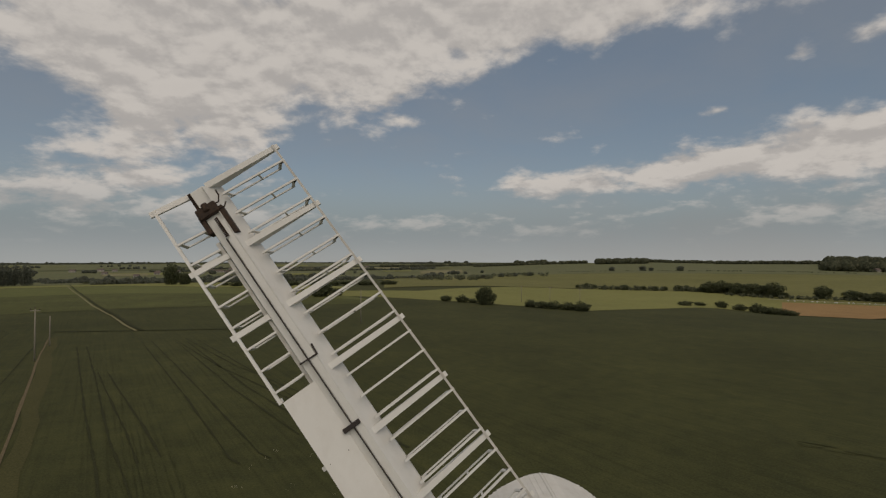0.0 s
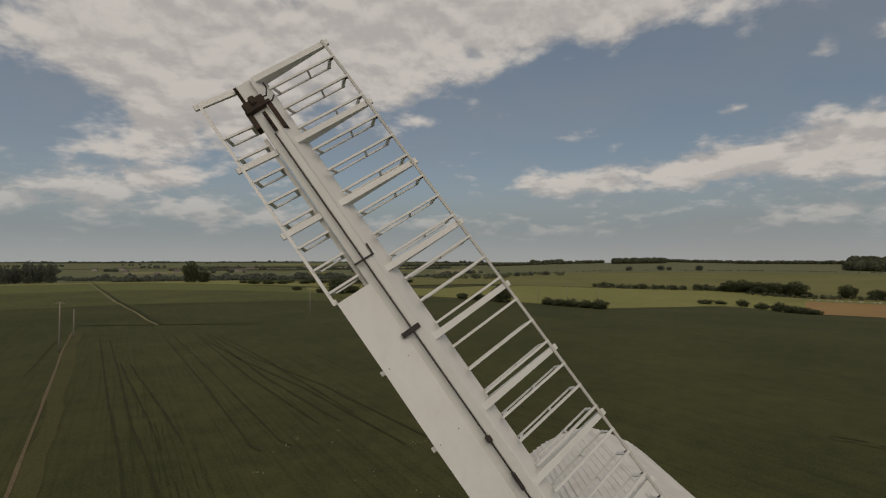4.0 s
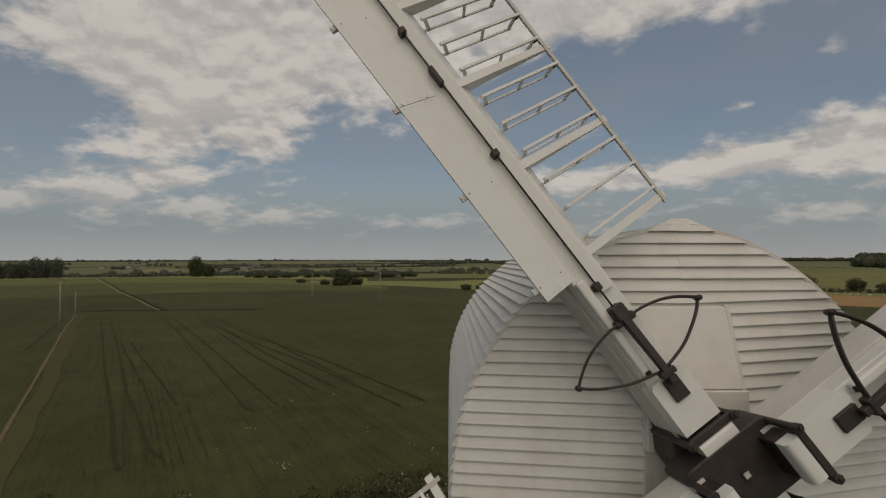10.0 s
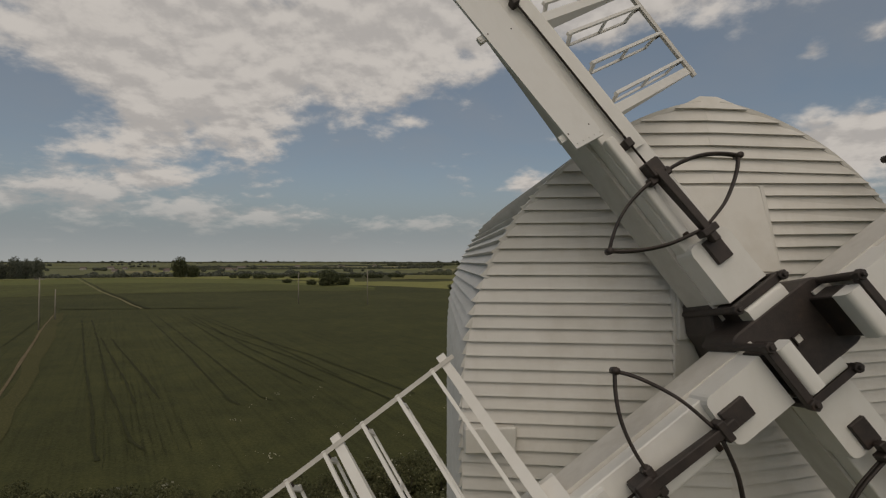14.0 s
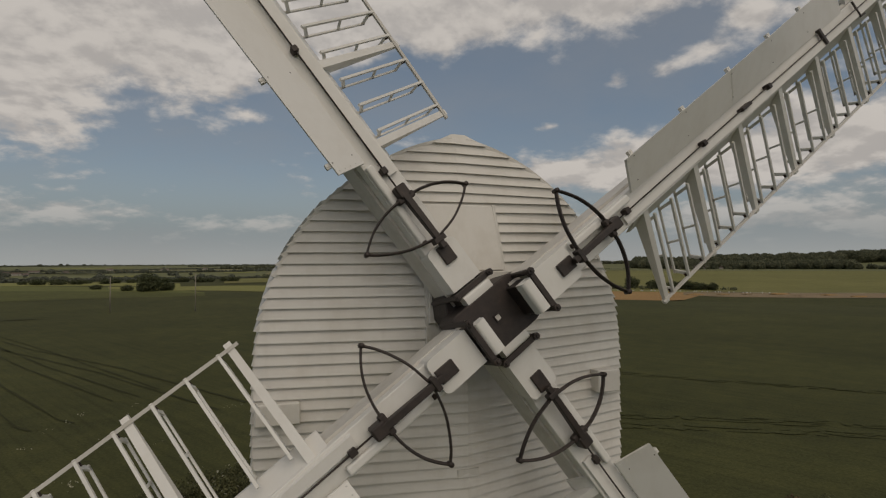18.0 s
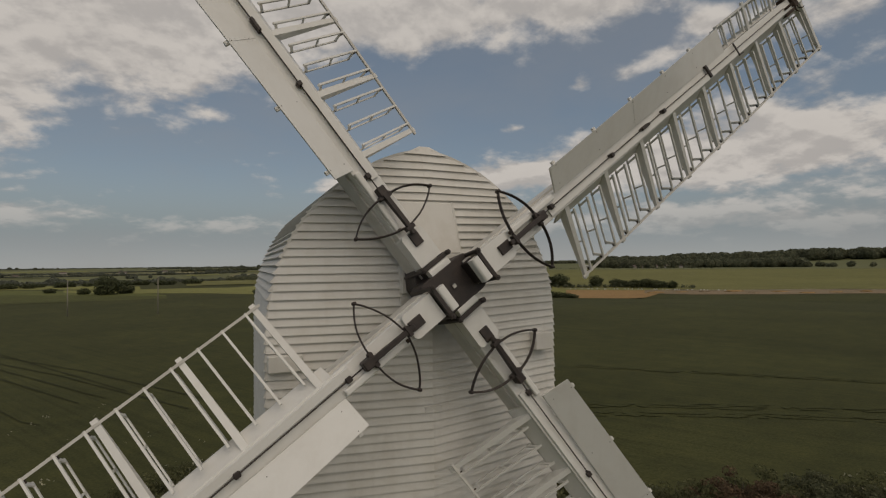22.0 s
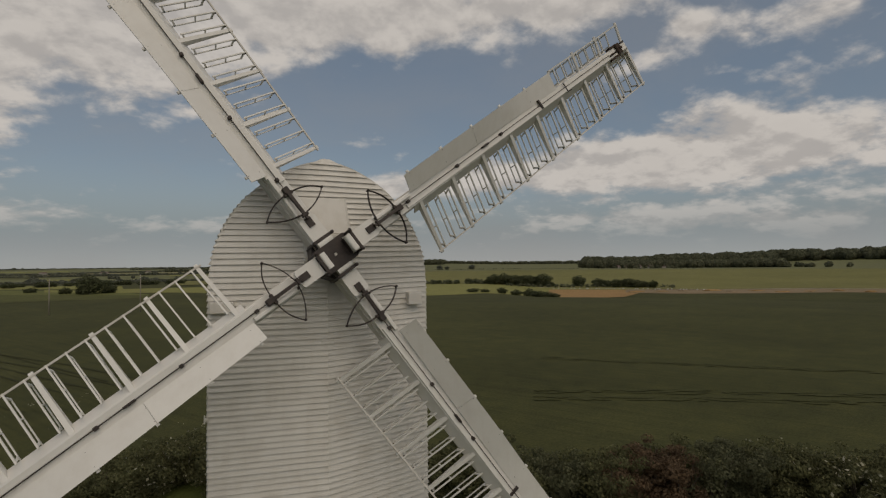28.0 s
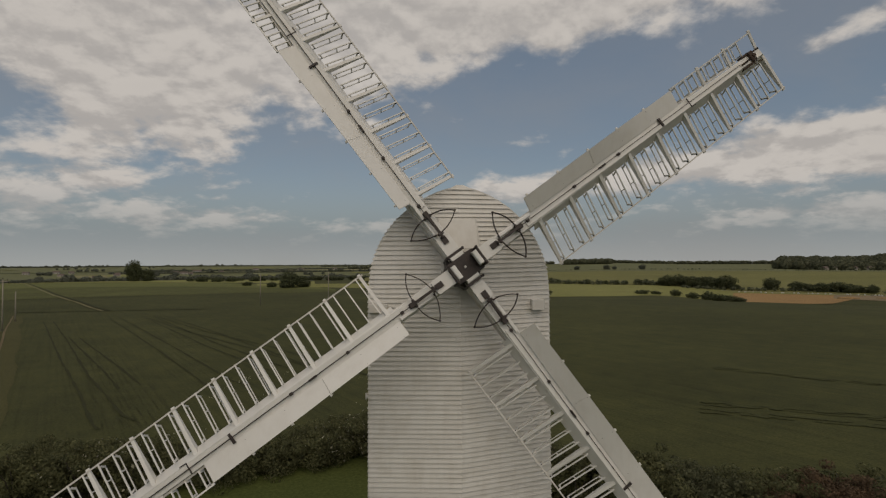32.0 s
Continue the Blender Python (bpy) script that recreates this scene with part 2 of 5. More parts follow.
M_STUBBLE = material("pale_stubble", crop((0.17, 0.155, 0.085), (0.21, 0.19, 0.10), (0.25, 0.225, 0.13)))
M_SOIL = material("bare_brown_soil", crop((0.23, 0.138, 0.060), (0.30, 0.185, 0.083), (0.38, 0.25, 0.12)))
M_SPOIL = material("pale_spoil_heap", crop((0.13, 0.108, 0.058), (0.21, 0.158, 0.098), (0.33, 0.245, 0.165)))
M_TRACK = material("dry_earth_track", crop((0.105, 0.080, 0.046), (0.14, 0.108, 0.064), (0.19, 0.15, 0.095)))
# same wheat as M_CROP, with the sunshine farther out put into the colour
M_LITWHEAT = material("sunlit_green_wheat", crop((0.082, 0.091, 0.032), (0.116, 0.124, 0.042), (0.160, 0.165, 0.058)))
# between the two: partial sunlight mixed into the wheat colour
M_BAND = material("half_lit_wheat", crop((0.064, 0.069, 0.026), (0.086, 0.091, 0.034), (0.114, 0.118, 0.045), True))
M_LAWN = material("mown_grass", crop((0.050, 0.062, 0.018), (0.066, 0.080, 0.023), (0.085, 0.100, 0.03)))
M_ROUGHGRASS = material("rough_verge_grass", crop((0.052, 0.051, 0.020), (0.070, 0.067, 0.027), (0.095, 0.089, 0.037)))


def leaf(dark, mid, light):
    def build(nt, b):
        g = nt.nodes.new("ShaderNodeNewGeometry")
        c = ramp(nt, g.outputs["Random Per Island"], [(0.0, dark), (0.55, mid), (1.0, light)])
        n = ramp(nt, ntex(nt, 0.9, 4, 0.6, g.outputs["Position"]), [(0.3, (0.55, 0.55, 0.55)), (0.7, (1.25, 1.25, 1.25))])
        c = mixc(nt, 1.0, c, n, "MULTIPLY")
        nt.links.new(c, b.inputs["Base Color"])
        b.inputs["Roughness"].default_value = 0.75
        b.inputs["Specular IOR Level"].default_value = 0.2
        through_leaf = nt.nodes.new("ShaderNodeBsdfTranslucent")
        nt.links.new(c, through_leaf.inputs["Color"])
        both_sides = nt.nodes.new("ShaderNodeMixShader")
        both_sides.inputs[0].default_value = 0.48
        nt.links.new(b.outputs[0], both_sides.inputs[1])
        nt.links.new(through_leaf.outputs[0], both_sides.inputs[2])
        nt.links.new(both_sides.outputs[0], nt.nodes["Material Output"].inputs["Surface"])
    return build


M_LEAF = material("oak_leaves", leaf((0.070, 0.080, 0.042), (0.105, 0.117, 0.060), (0.145, 0.158, 0.080)))
M_HEDGE = material("hawthorn_leaves", leaf((0.090, 0.094, 0.045), (0.135, 0.138, 0.065), (0.185, 0.182, 0.09)))
M_GREYLEAF = material("grey_green_leaves", leaf((0.088, 0.092, 0.050), (0.125, 0.13, 0.070), (0.165, 0.167, 0.098)))
M_COPPER = material("copper_brown_leaves", leaf((0.100, 0.072, 0.045), (0.155, 0.102, 0.062), (0.21, 0.142, 0.088)))
# next two are paler and greyer: the haze of distance is in the colour
M_FARLEAF = material("hazed_woodland_leaves", leaf((0.10, 0.112, 0.070), (0.150, 0.160, 0.100), (0.23, 0.235, 0.145)))
M_HAZELEAF = material("hazed_valley_leaves", leaf((0.13, 0.142, 0.105), (0.165, 0.178, 0.135), (0.20, 0.212, 0.165)))
M_BLOSSOM = material("cream_elder_blossom", leaf((0.42, 0.40, 0.28), (0.55, 0.52, 0.38), (0.66, 0.63, 0.50)))


def bark(nt, b):
    p = world_pos(nt)
    c = ramp(nt, ntex(nt, 5, 5, 0.6, p, (1, 1, 0.2)), [(0.3, (0.03, 0.025, 0.018)), (0.7, (0.075, 0.06, 0.045))])
    nt.links.new(c, b.inputs["Base Color"])
    b.inputs["Roughness"].default_value = 0.9
    bump(nt, b, ntex(nt, 12, 4, 0.6, p, (1, 1, 0.2)), 0.6, 0.02)


M_BARK = material("grey_bark", bark)


def polewood(nt, b):
    p = world_pos(nt)
    c = ramp(nt, ntex(nt, 4, 5, 0.6, p, (1, 1, 0.1)), [(0.3, (0.20, 0.175, 0.138)), (0.7, (0.31, 0.275, 0.22))])
    nt.links.new(c, b.inputs["Base Color"])
    b.inputs["Roughness"].default_value = 0.9


M_POLE = material("weathered_pole_wood", polewood)


def plain(col, rough=0.6):
    def build(nt, b):
        p = world_pos(nt)
        c = ramp(nt, ntex(nt, 1.5, 5, 0.6, p), [(0.3, tuple(v * 0.8 for v in col)), (0.7, tuple(min(1, v * 1.1) for v in col))])
        nt.links.new(c, b.inputs["Base Color"])
        b.inputs["Roughness"].default_value = rough
    return build


M_CHALK = material("chalky_track", crop((0.26, 0.235, 0.175), (0.36, 0.33, 0.26), (0.46, 0.43, 0.35)))
M_WALL = material("pale_render_wall", plain((0.34, 0.31, 0.27)))
M_BRICKROOF = material("brown_tile_roof", plain((0.12, 0.09, 0.075), 0.8))
M_GLASSDARK = material("dark_window_glass", plain((0.02, 0.022, 0.025), 0.15))
M_PORCELAIN = material("brown_insulator", plain((0.05, 0.03, 0.02), 0.3))
M_BAG = material("white_woven_sack", plain((0.6, 0.6, 0.58), 0.7))


# ------------------------------------------------------------------ mesh helpers
def mesh_from(bm, name, mat, smooth=False):
    me = bpy.data.meshes.new(name)
    bmesh.ops.recalc_face_normals(bm, faces=bm.faces)
    bm.to_mesh(me)
    bm.free()
    me.materials.append(mat)
    if smooth:
        for p in me.polygons:
            p.use_smooth = True
        if smooth == "crisp":
            me.set_sharp_from_angle(angle=0.6)
    return me


def part(name, bm, mat, parent=None, label="", smooth=False):
    ob = new(name, mesh_from(bm, name, mat, smooth))
    if parent:
        ob.parent = parent
    if label:
        ob["label"] = label
    return ob


def hull8(bm, v):
    """A box from its eight corners: four of the bottom, then four of the top, both the same way round."""
    vs = [bm.verts.new(p) for p in v]
    for f in ((3, 2, 1, 0), (4, 5, 6, 7), (0, 1, 5, 4), (1, 2, 6, 5), (2, 3, 7, 6), (3, 0, 4, 7)):
        bm.faces.new([vs[i] for i in f])
    return vs


def box(bm, x0, x1, y0, y1, z0, z1):
    return hull8(bm, [(x0, y0, z0), (x1, y0, z0), (x1, y1, z0), (x0, y1, z0), (x0, y0, z1), (x1, y0, z1), (x1, y1, z1), (x0, y1, z1)])


def beam(bm, p, q, w, h, up=(0, 0, 1)):
    """A bar from p to q, w wide and h thick along up."""
    p, q = Vector(p), Vector(q)
    d = (q - p).normalized()
    side = d.cross(Vector(up)).normalized() * (w / 2)
    top = side.cross(d).normalized() * (h / 2)
    hull8(bm, [p - side - top, p + side - top, p + side + top, p - side + top, q - side - top, q + side - top, q + side + top, q - side + top])


def rod(bm, pts, radius, n=8):
    """A round rod along points; radius may be one for each point."""
    pts = [Vector(p) for p in pts]
    rings = []
    for i, p in enumerate(pts):
        d = (pts[min(i + 1, len(pts) - 1)] - pts[max(i - 1, 0)]).normalized()
        a = d.orthogonal().normalized() if i == 0 else (a - d * a.dot(d)).normalized()
        b = d.cross(a)
        rad = radius[i] if isinstance(radius, (list, tuple)) else radius
        rings.append([bm.verts.new(p + (a * math.cos(t) + b * math.sin(t)) * rad) for t in [2 * math.pi * k / n for k in range(n)]])
    for r0, r1 in zip(rings, rings[1:]):
        for k in range(n):
            bm.faces.new((r0[k], r0[(k + 1) % n], r1[(k + 1) % n], r1[k]))
    bm.faces.new(rings[0][::-1])
    bm.faces.new(rings[-1])


def soften(bm, width=0.006, seg=1):
    bmesh.ops.bevel(bm, geom=list(bm.edges), offset=width, segments=seg, profile=0.5, affect="EDGES", clamp_overlap=True)
    return bm


def interp(x, xs, ys):
    return float(np.interp(x, xs, ys))


# ------------------------------------------------------------------ the ground
def step(a, b, x):
    t = min(1.0, max(0.0, (x - a) / (b - a)))
    return t * t * (3 - 2 * t)


def terrain(x, y):
    """Height of the land: level round the mill, a shallow dip, and hills to one side."""
    r, a = math.hypot(x, y), math.degrees(math.atan2(x, y))
    hill = 9 + 1600 * math.tan(radians(interp(a, (0, 24, 31, 38, 46, 62, 90, 150, 180), (0, 0.0, -0.15, -0.15, -0.1, 0.2, 0.2, 0.1, 0))))
    w = step(34, 42, a) * (1 - step(110, 150, a))
    low = interp(r, (0, 120, 217, 400, 700, 1000), (0, 0, -3.5, -5.4, -1.0, 1.0 - 4.0 * w))
    dip = interp(r, (0, 120, 200, 260, 340, 420, 700, 1000), (0, 0, -3.6, -7.7, -7.2, -6.2, -1.0, 1.0 - 4.0 * w))
    low += (dip - low) * step(27, 36, a) * (1 - step(110, 150, a))
    zr = low + (hill - low) * step(1000, 1600, r) - max(r - 1700, 0) * 0.006
    zl = interp(r, (0, 300, 420, 900, 1600, 3000, 4800), (0, 0, -1, -14, -8, 1, 1))
    w = step(-5, 25, a) * (1 - step(120, 180, abs(a)))
    return zl * (1 - w) + zr * w


def at(azimuth, r, lift=0.0):
    a = radians(azimuth)
    x, y = r * math.sin(a), r * math.cos(a)
    return Vector((x, y, terrain(x, y) + lift))


def sheet(name, azs, rs, mat, lift, label, close=False):
    """A piece of land over steps of azimuth and of distance (numbers, or functions of the azimuth)."""
    bm = bmesh.new()
    cols = []
    for a in azs:
        cols.append([bm.verts.new(at(a, r(a) if callable(r) else r, lift)) for r in rs])
    if close:
        cols.append(cols[0])
    for c0, c1 in zip(cols, cols[1:]):
        for k in range(len(rs) - 1):
            bm.faces.new((c0[k], c1[k], c1[k + 1], c0[k + 1]))
    bmesh.ops.recalc_face_normals(bm, faces=bm.faces)
    me = bpy.data.meshes.new(name)
    bm.to_mesh(me)
    bm.free()
    me.materials.append(mat)
    for p in me.polygons:
        p.use_smooth = True
    ob = new(name, me)
    tagged(ob, label, "ground", kind="structure")
    return ob


def steps(a, b, n):
    return [a + (b - a) * i / n for i in range(n + 1)]


RINGS = [0.01, 15, 30, 60, 100, 120, 140, 160, 180, 200, 217, 238, 260, 280, 300, 340, 380, 420, 500, 600, 700, 800, 900, 1000, 1100, 1200, 1300, 1400, 1500, 1600, 1700, 1900, 2200, 2600, 3000, 3600, 4300, 4800]
ground = sheet("ground", steps(-180, 178.5, 239), RINGS, M_CROP, 0.0, "dark green wheat field reaching out to the horizon", True)
LAND = []


def field(name, a0, a1, r0, r1, mat, label, lift=0.10):
    n = max(6, int(abs(a1 - a0) / 1.5))
    rr = [(lambda a, t=t: (r0(a) if callable(r0) else r0) * (1 - t) + (r1(a) if callable(r1) else r1) * t) for t in steps(0, 1, 10)]
    LAND.append(sheet(name, steps(a0, a1, n), rr, mat, lift, label))


edge = lambda a: interp(a, (-25, -10, 0, 8, 18, 27, 31, 36, 44, 48, 56, 62, 75), (330, 232, 205, 192, 180, 222, 240, 250, 264, 288, 303, 325, 338))
# lit barley beyond the wheat, then hedges, pasture and woods up to the skyline
field("barley_strip", -14, 36.5, edge, lambda a: edge(a) + interp(a, (-14, 0, 10, 20, 28, 31, 36), (26, 60, 170, 190, 146, 122, 100)), M_LIME, "pale green barley strip beyond the wheat field")
field("olive_field", -4, 75, lambda a: interp(a, (-4, 8, 20, 28, 31, 36, 50, 60, 75), (290, 352, 374, 372, 364, 352, 334, 362, 372)), 700, M_OLIVE, "olive green barley field on the rising slope", 0.3)
field("upper_pasture", -4, 75, 703, 1132, M_PASTURE, "dull green pasture below the woods", 0.35)
field("hill_field", 30, 75, 1130, 1500, M_PASTURE, "light green field on the hill", 0.3)
field("skyline_field", -2, 30, 1130, 1660, M_PASTURE, "hazy green field on the skyline", 0.35)
field("soil_patch", 35.6, 45.2, lambda a: interp(a, (35.6, 42.6, 45.2), (242, 243, 306)), 327, M_SOIL, "bare reddish brown soil patch at the field edge", 0.16)
field("pale_verge", 36.3, 46, 326.5, lambda a: interp(a, (36, 46), (352, 340)), M_LIME, "pale grass verge behind the bare soil", 0.17)
field("works_strip", 43.5, 75, lambda a: edge(a) + interp(a, (43.5, 48, 75), (38, 5, 5)), lambda a: interp(a, (43.5, 50, 60, 75), (330, 333, 361, 371)), M_SPOIL, "pale disturbed soil along the works strip", 0.19)
# sunlit end of the wheat and the half-lit band before it, by colour alone
field("lit_wheat", -60, -6, lambda a: interp(a, (-60, -30, -20, -6), (285, 290, 262, 200)), lambda a: interp(a, (-60, -30, -20, -8, -6), (396, 396, 326, 228, 206)), M_LITWHEAT, "sunlit wheat at the far end, sunshine in its colour", 0.08)
field("wheat_band", -60, -6, lambda a: interp(a, (-60, -30, -20, -6), (190, 195, 190, 185)), lambda a: interp(a, (-60, -30, -20, -6), (285, 290, 262, 200)), M_BAND, "half-lit band of green wheat, painted slightly lighter", 0.07)
field("left_meadow", -60, -8, lambda a: interp(a, (-60, -30, -20, -8), (400, 400, 330, 262)), lambda a: interp(a, (-60, -25, -8), (455, 490, 310)), M_LIME, "light green meadow strip behind the wheat", 0.12)
field("pale_stubble_field", -30, -24, 470, 560, M_STUBBLE, "pale straw coloured field by the farm", 0.2)
field("valley_floor", -75, 8, 498, 4700, M_PASTURE, "hazy green farmland falling away to the valley", 0.16)
random.seed(9)
for i in range(46):
    a0, r0 = random.uniform(-46, 2), 520 * math.exp(random.uniform(0, 1.75))
    field("far_field", a0, a0 + random.uniform(2.5, 8), r0, r0 * random.uniform(1.05, 1.22), random.choice((M_PASTURE, M_OLIVE, M_STUBBLE, M_LITWHEAT, M_LIME, M_PASTURE)), "hazy patch of distant farmland", 0.25 + i * 0.02)
field("pale_far_field", -14, -2, 1500, 1720, M_STUBBLE, "pale straw coloured distant field", 0.6)
field("far_green_field", -30, 4, 1800, 2600, M_PASTURE, "hazy green distant fields", 0.6)
field("mill_lawn", -40, 60, 0.02, lambda a: interp(a, (-40, 0, 20, 60), (21.5, 19.5, 15, 15)), M_LAWN, "short mown grass round the mill", 0.02)
field("front_lawn", 60, 320, 0.02, 14, M_LAWN, "short mown grass in front of the mill", 0.02)


def strip(name, pts, width, mat, label, lift=0.05, category="track"):
    """A worn line on the ground along points of the plan."""
    P = []
    for (x0, y0), (x1, y1) in zip(pts, pts[1:]):
        n = max(2, int(math.hypot(x1 - x0, y1 - y0) / (1.4 if width < 0.25 else 4)))
        P += [(x0 + (x1 - x0) * i / n, y0 + (y1 - y0) * i / n) for i in range(n)]
    P.append(pts[-1])
    bm = bmesh.new()
    prev = None
    for i, (x, y) in enumerate(P):
        x1, y1 = P[min(i + 1, len(P) - 1)]
        x0, y0 = P[max(i - 1, 0)]
        d = Vector((x1 - x0, y1 - y0, 0)).normalized()
        s = Vector((-d.y, d.x, 0))
        wob = noise.noise((x * 0.11, y * 0.11, 1.3)) * width * 0.5
        w = width * (random.uniform(0.35, 1.6) if width < 0.25 else random.uniform(0.75, 1.25)) / 2
        c = Vector((x, y, terrain(x, y) + lift)) + s * wob
        pair = (bm.verts.new(c - s * w), bm.verts.new(c + s * w))
        if prev:
            bm.faces.new((prev[0], pair[0], pair[1], prev[1]))
        prev = pair
    ob = part(name, bm, mat)
    if ob.data.polygons[0].normal.z < 0:
        ob.data.flip_normals()
    tagged(ob, label, category, kind="structure")
    return ob


strip("track", [(-23.3, 21), (-26.6, 26.4), (-30.4, 32.6), (-34.9, 39.6), (-44.8, 55.6), (-58.8, 77.7), (-75.5, 105.4)], 0.28, M_TRACK, "narrow dry earth footpath through the wheat", 0.06)
strip("verge", [(-22.2, 21), (-25.5, 26.4), (-33.7, 39.6), (-43.6, 55.6), (-57.6, 77.7), (-74.3, 105)], 1.5, M_ROUGHGRASS, "brownish rough grass verge beside the footpath", 0.03, "verge")
strip("far_track", [(-63, 113.5), (-86, 145.5), (-110, 178), (-180, 278), (-268, 408)], 0.6, M_STUBBLE, "pale farm track crossing the wheat", 0.16)
strip("far_track_hedge", [(-61.6, 113.5), (-84.6, 145.5), (-108.4, 178), (-178, 278), (-265, 408)], 0.8, M_RUT, "dark rough edge beside the farm track", 0.20)
strip("field_ditch", [(-80, 113.5), (-61, 114.8), (-42, 116)], 1.1, M_RUT, "dark overgrown ditch line across the wheat", 0.09)
strip("chalk_track", [(at(a, r).x, at(a, r).y) for a, r in ((34.5, 344), (40, 338), (46, 334), (52, 337), (58, 355), (64, 366), (72, 371))], 2.2, M_CHALK, "pale chalky farm track beside the works strip", 0.32)
YARD_RUTS = ([(-62.5, 93.0), (-37.6, 54.2), (-25.4, 35.6), (-19.8, 26.8), (-18.9, 25.6)],
         [(-61.0, 93.3), (-41.7, 63.5), (-28.1, 42.1), (-18.8, 28.6), (-17.5, 27.3)],
         [(-45.6, 70.3), (-27.9, 44.3), (-23.0, 36.7)],
         [(-44.3, 70.3), (-26.9, 45.5), (-21.9, 38.0)],
         [(-54.5, 99.2), (-27.2, 55.3), (-16.5, 37.5), (-15.2, 36.2)],
         [(-52.8, 99.6), (-27.6, 59.6), (-14.5, 38.5), (-13.2, 37.3)])
FAR_RUTS = ([(-47.0, 97.3), (-24.2, 60.4), (-12.3, 42.8)],
         [(-45.4, 97.9), (-22.8, 61.2), (-10.7, 43.6)],
         [(-44.1, 99.7), (-25.5, 71.3), (-9.7, 45.9)],
         [(-78.1, 94.1), (-88.2, 112.0), (-97.9, 120.5)],
         [(-80.1, 93.1), (-90.2, 111.0), (-99.9, 119.4)],
         [(-49.6, 101.7), (-30.5, 73.5), (-16.7, 55.7), (-4.6, 37.5)],
         [(-47.8, 102.5), (-28.8, 74.6), (-14.9, 57.0), (-2.8, 39.0)],
         [(-52.5, 62.2), (-66.2, 86.5), (-72.5, 97.9)])
EAST_RUTS = ([(29.5, 38.3), (38.8, 30), (47.6, 22.3), (70, 4)],
         [(20.9, 26.7), (30.5, 21.9), (38.1, 17.3), (60, 4)],
         [(19.7, 25), (28.9, 20.4), (36.3, 15.8), (58, 2.5)])
# flat strips; their dark colour carries the shade of the sunken ruts
for pts in YARD_RUTS + FAR_RUTS:
    strip("tramline", pts, 0.20, M_RUTDARK, "wheel rut through the wheat with its shade painted in", 0.04, "wheel rut")


def face_up(ob):
    """Turns every face of a flat mesh upwards."""
    for p in ob.data.polygons:
        if p.normal.z < 0:
            p.flip()
    return ob


def broken_rut(pts, seed):
    """A half overgrown wheel rut: ragged dark patches with wheat standing between them."""
    rnd = random.Random(seed)
    bm = bmesh.new()
    for (x0, y0), (x1, y1) in zip(pts, pts[1:]):
        full = math.hypot(x1 - x0, y1 - y0)
        d = Vector((x1 - x0, y1 - y0, 0)) / full
        s = Vector((-d.y, d.x, 0))
        t = 0.0
        while t < full:
            far = math.hypot(x0 + d.x * t, y0 + d.y * t)
            length, wide = rnd.uniform(0.5, 2.6), rnd.uniform(0.10, 0.34) * (0.6 + far / 80)
            mid = Vector((x0, y0, 0.03 + 0.03 * rnd.random())) + d * (t + length / 2) + s * (noise.noise((x0 + d.x * t * 0.3, y0 * 0.3, seed)) * 0.35 + rnd.gauss(0, 0.10))
            rim = []
            for k in range(9):
                a = 6.283 * k / 9
                rim.append(bm.verts.new(mid + d * (length * 0.58 * math.cos(a) * rnd.uniform(0.7, 1.15)) + s * (wide * math.sin(a) * rnd.uniform(0.5, 1.4))))
            bm.faces.new(rim)
            t += length * rnd.uniform(0.7, 2.1)
    tagged(face_up(part("tramline", bm, M_RUTSOFT)), "ragged half overgrown wheel rut through the wheat", "wheel rut", kind="structure")


for k, pts in enumerate(EAST_RUTS):
    for row, off in enumerate((-0.45, 0.1, 0.4)):
        broken_rut([(x + off * 0.55, y + off * 0.83) for x, y in pts], 60 + 10 * k + row)


# short dark gaps between the drilled rows of wheat, beside the wheel ruts
rng = random.Random(55)
bm = bmesh.new()
lane = Vector((-0.505, 0.863, 0))
for k in range(620):
    along = 30 + 48 * rng.random() ** 1.4
    off = rng.choice((-0.9, 0.2, 0.6, 1.0, 1.4, 1.9, 2.6, 3.2)) + rng.gauss(0, 0.05) if k % 4 else rng.uniform(-5, 14)
    c = Vector((-2.6, 0, 0)) + lane * along + Vector((0.863, 0.505, 0)) * off
    length, wide = rng.uniform(0.4, 1.5), rng.uniform(0.008, 0.017)
    d = (lane + Vector((rng.gauss(0, 0.03), 0, 0))).normalized()
    sd = Vector((-d.y, d.x, 0)) * wide
    lift = 0.022 + 0.014 * rng.random()
    vs = [bm.verts.new(c + q + Vector((0, 0, lift))) for q in (-d * length - sd * 0.3, -d * length * 0.4 + sd, d * length - sd * 0.3, -d * length * 0.2 - sd)]
    bm.faces.new(vs)
gaps = face_up(part("drill_gaps", bm, M_RUT))
tagged(gaps, "short dark gaps between drilled wheat rows", "crop rows", kind="stuff")


# ------------------------------------------------------------------ the mill body
PITCH = 0.0885
BACK = 4.9
EAVES, ROUND, WIDE = 9.35, 2.15, 1.73
TAPER = 0.95      # the body narrows towards the back


def face_y(x, z):
    ridge = 1 - 0.6 * step(10.2, 11.45, z)
    return 0.63 + (0.20 if x > 0 else 0.15) * ridge * abs(x) + max(0.0, z - 10.05) * 0.19


def half(z):
    """Half the width of the front at a height."""
    if z <= EAVES:
        return WIDE
    t = min(1.0, (z - EAVES) / ROUND)
    return WIDE * max(0.0, 1 - t ** 2.35) ** 0.63


CLIMB = 0.022     # the boards of one half rise a little outwards
OFF = 0.045      # the body stands a little off the shaft's line


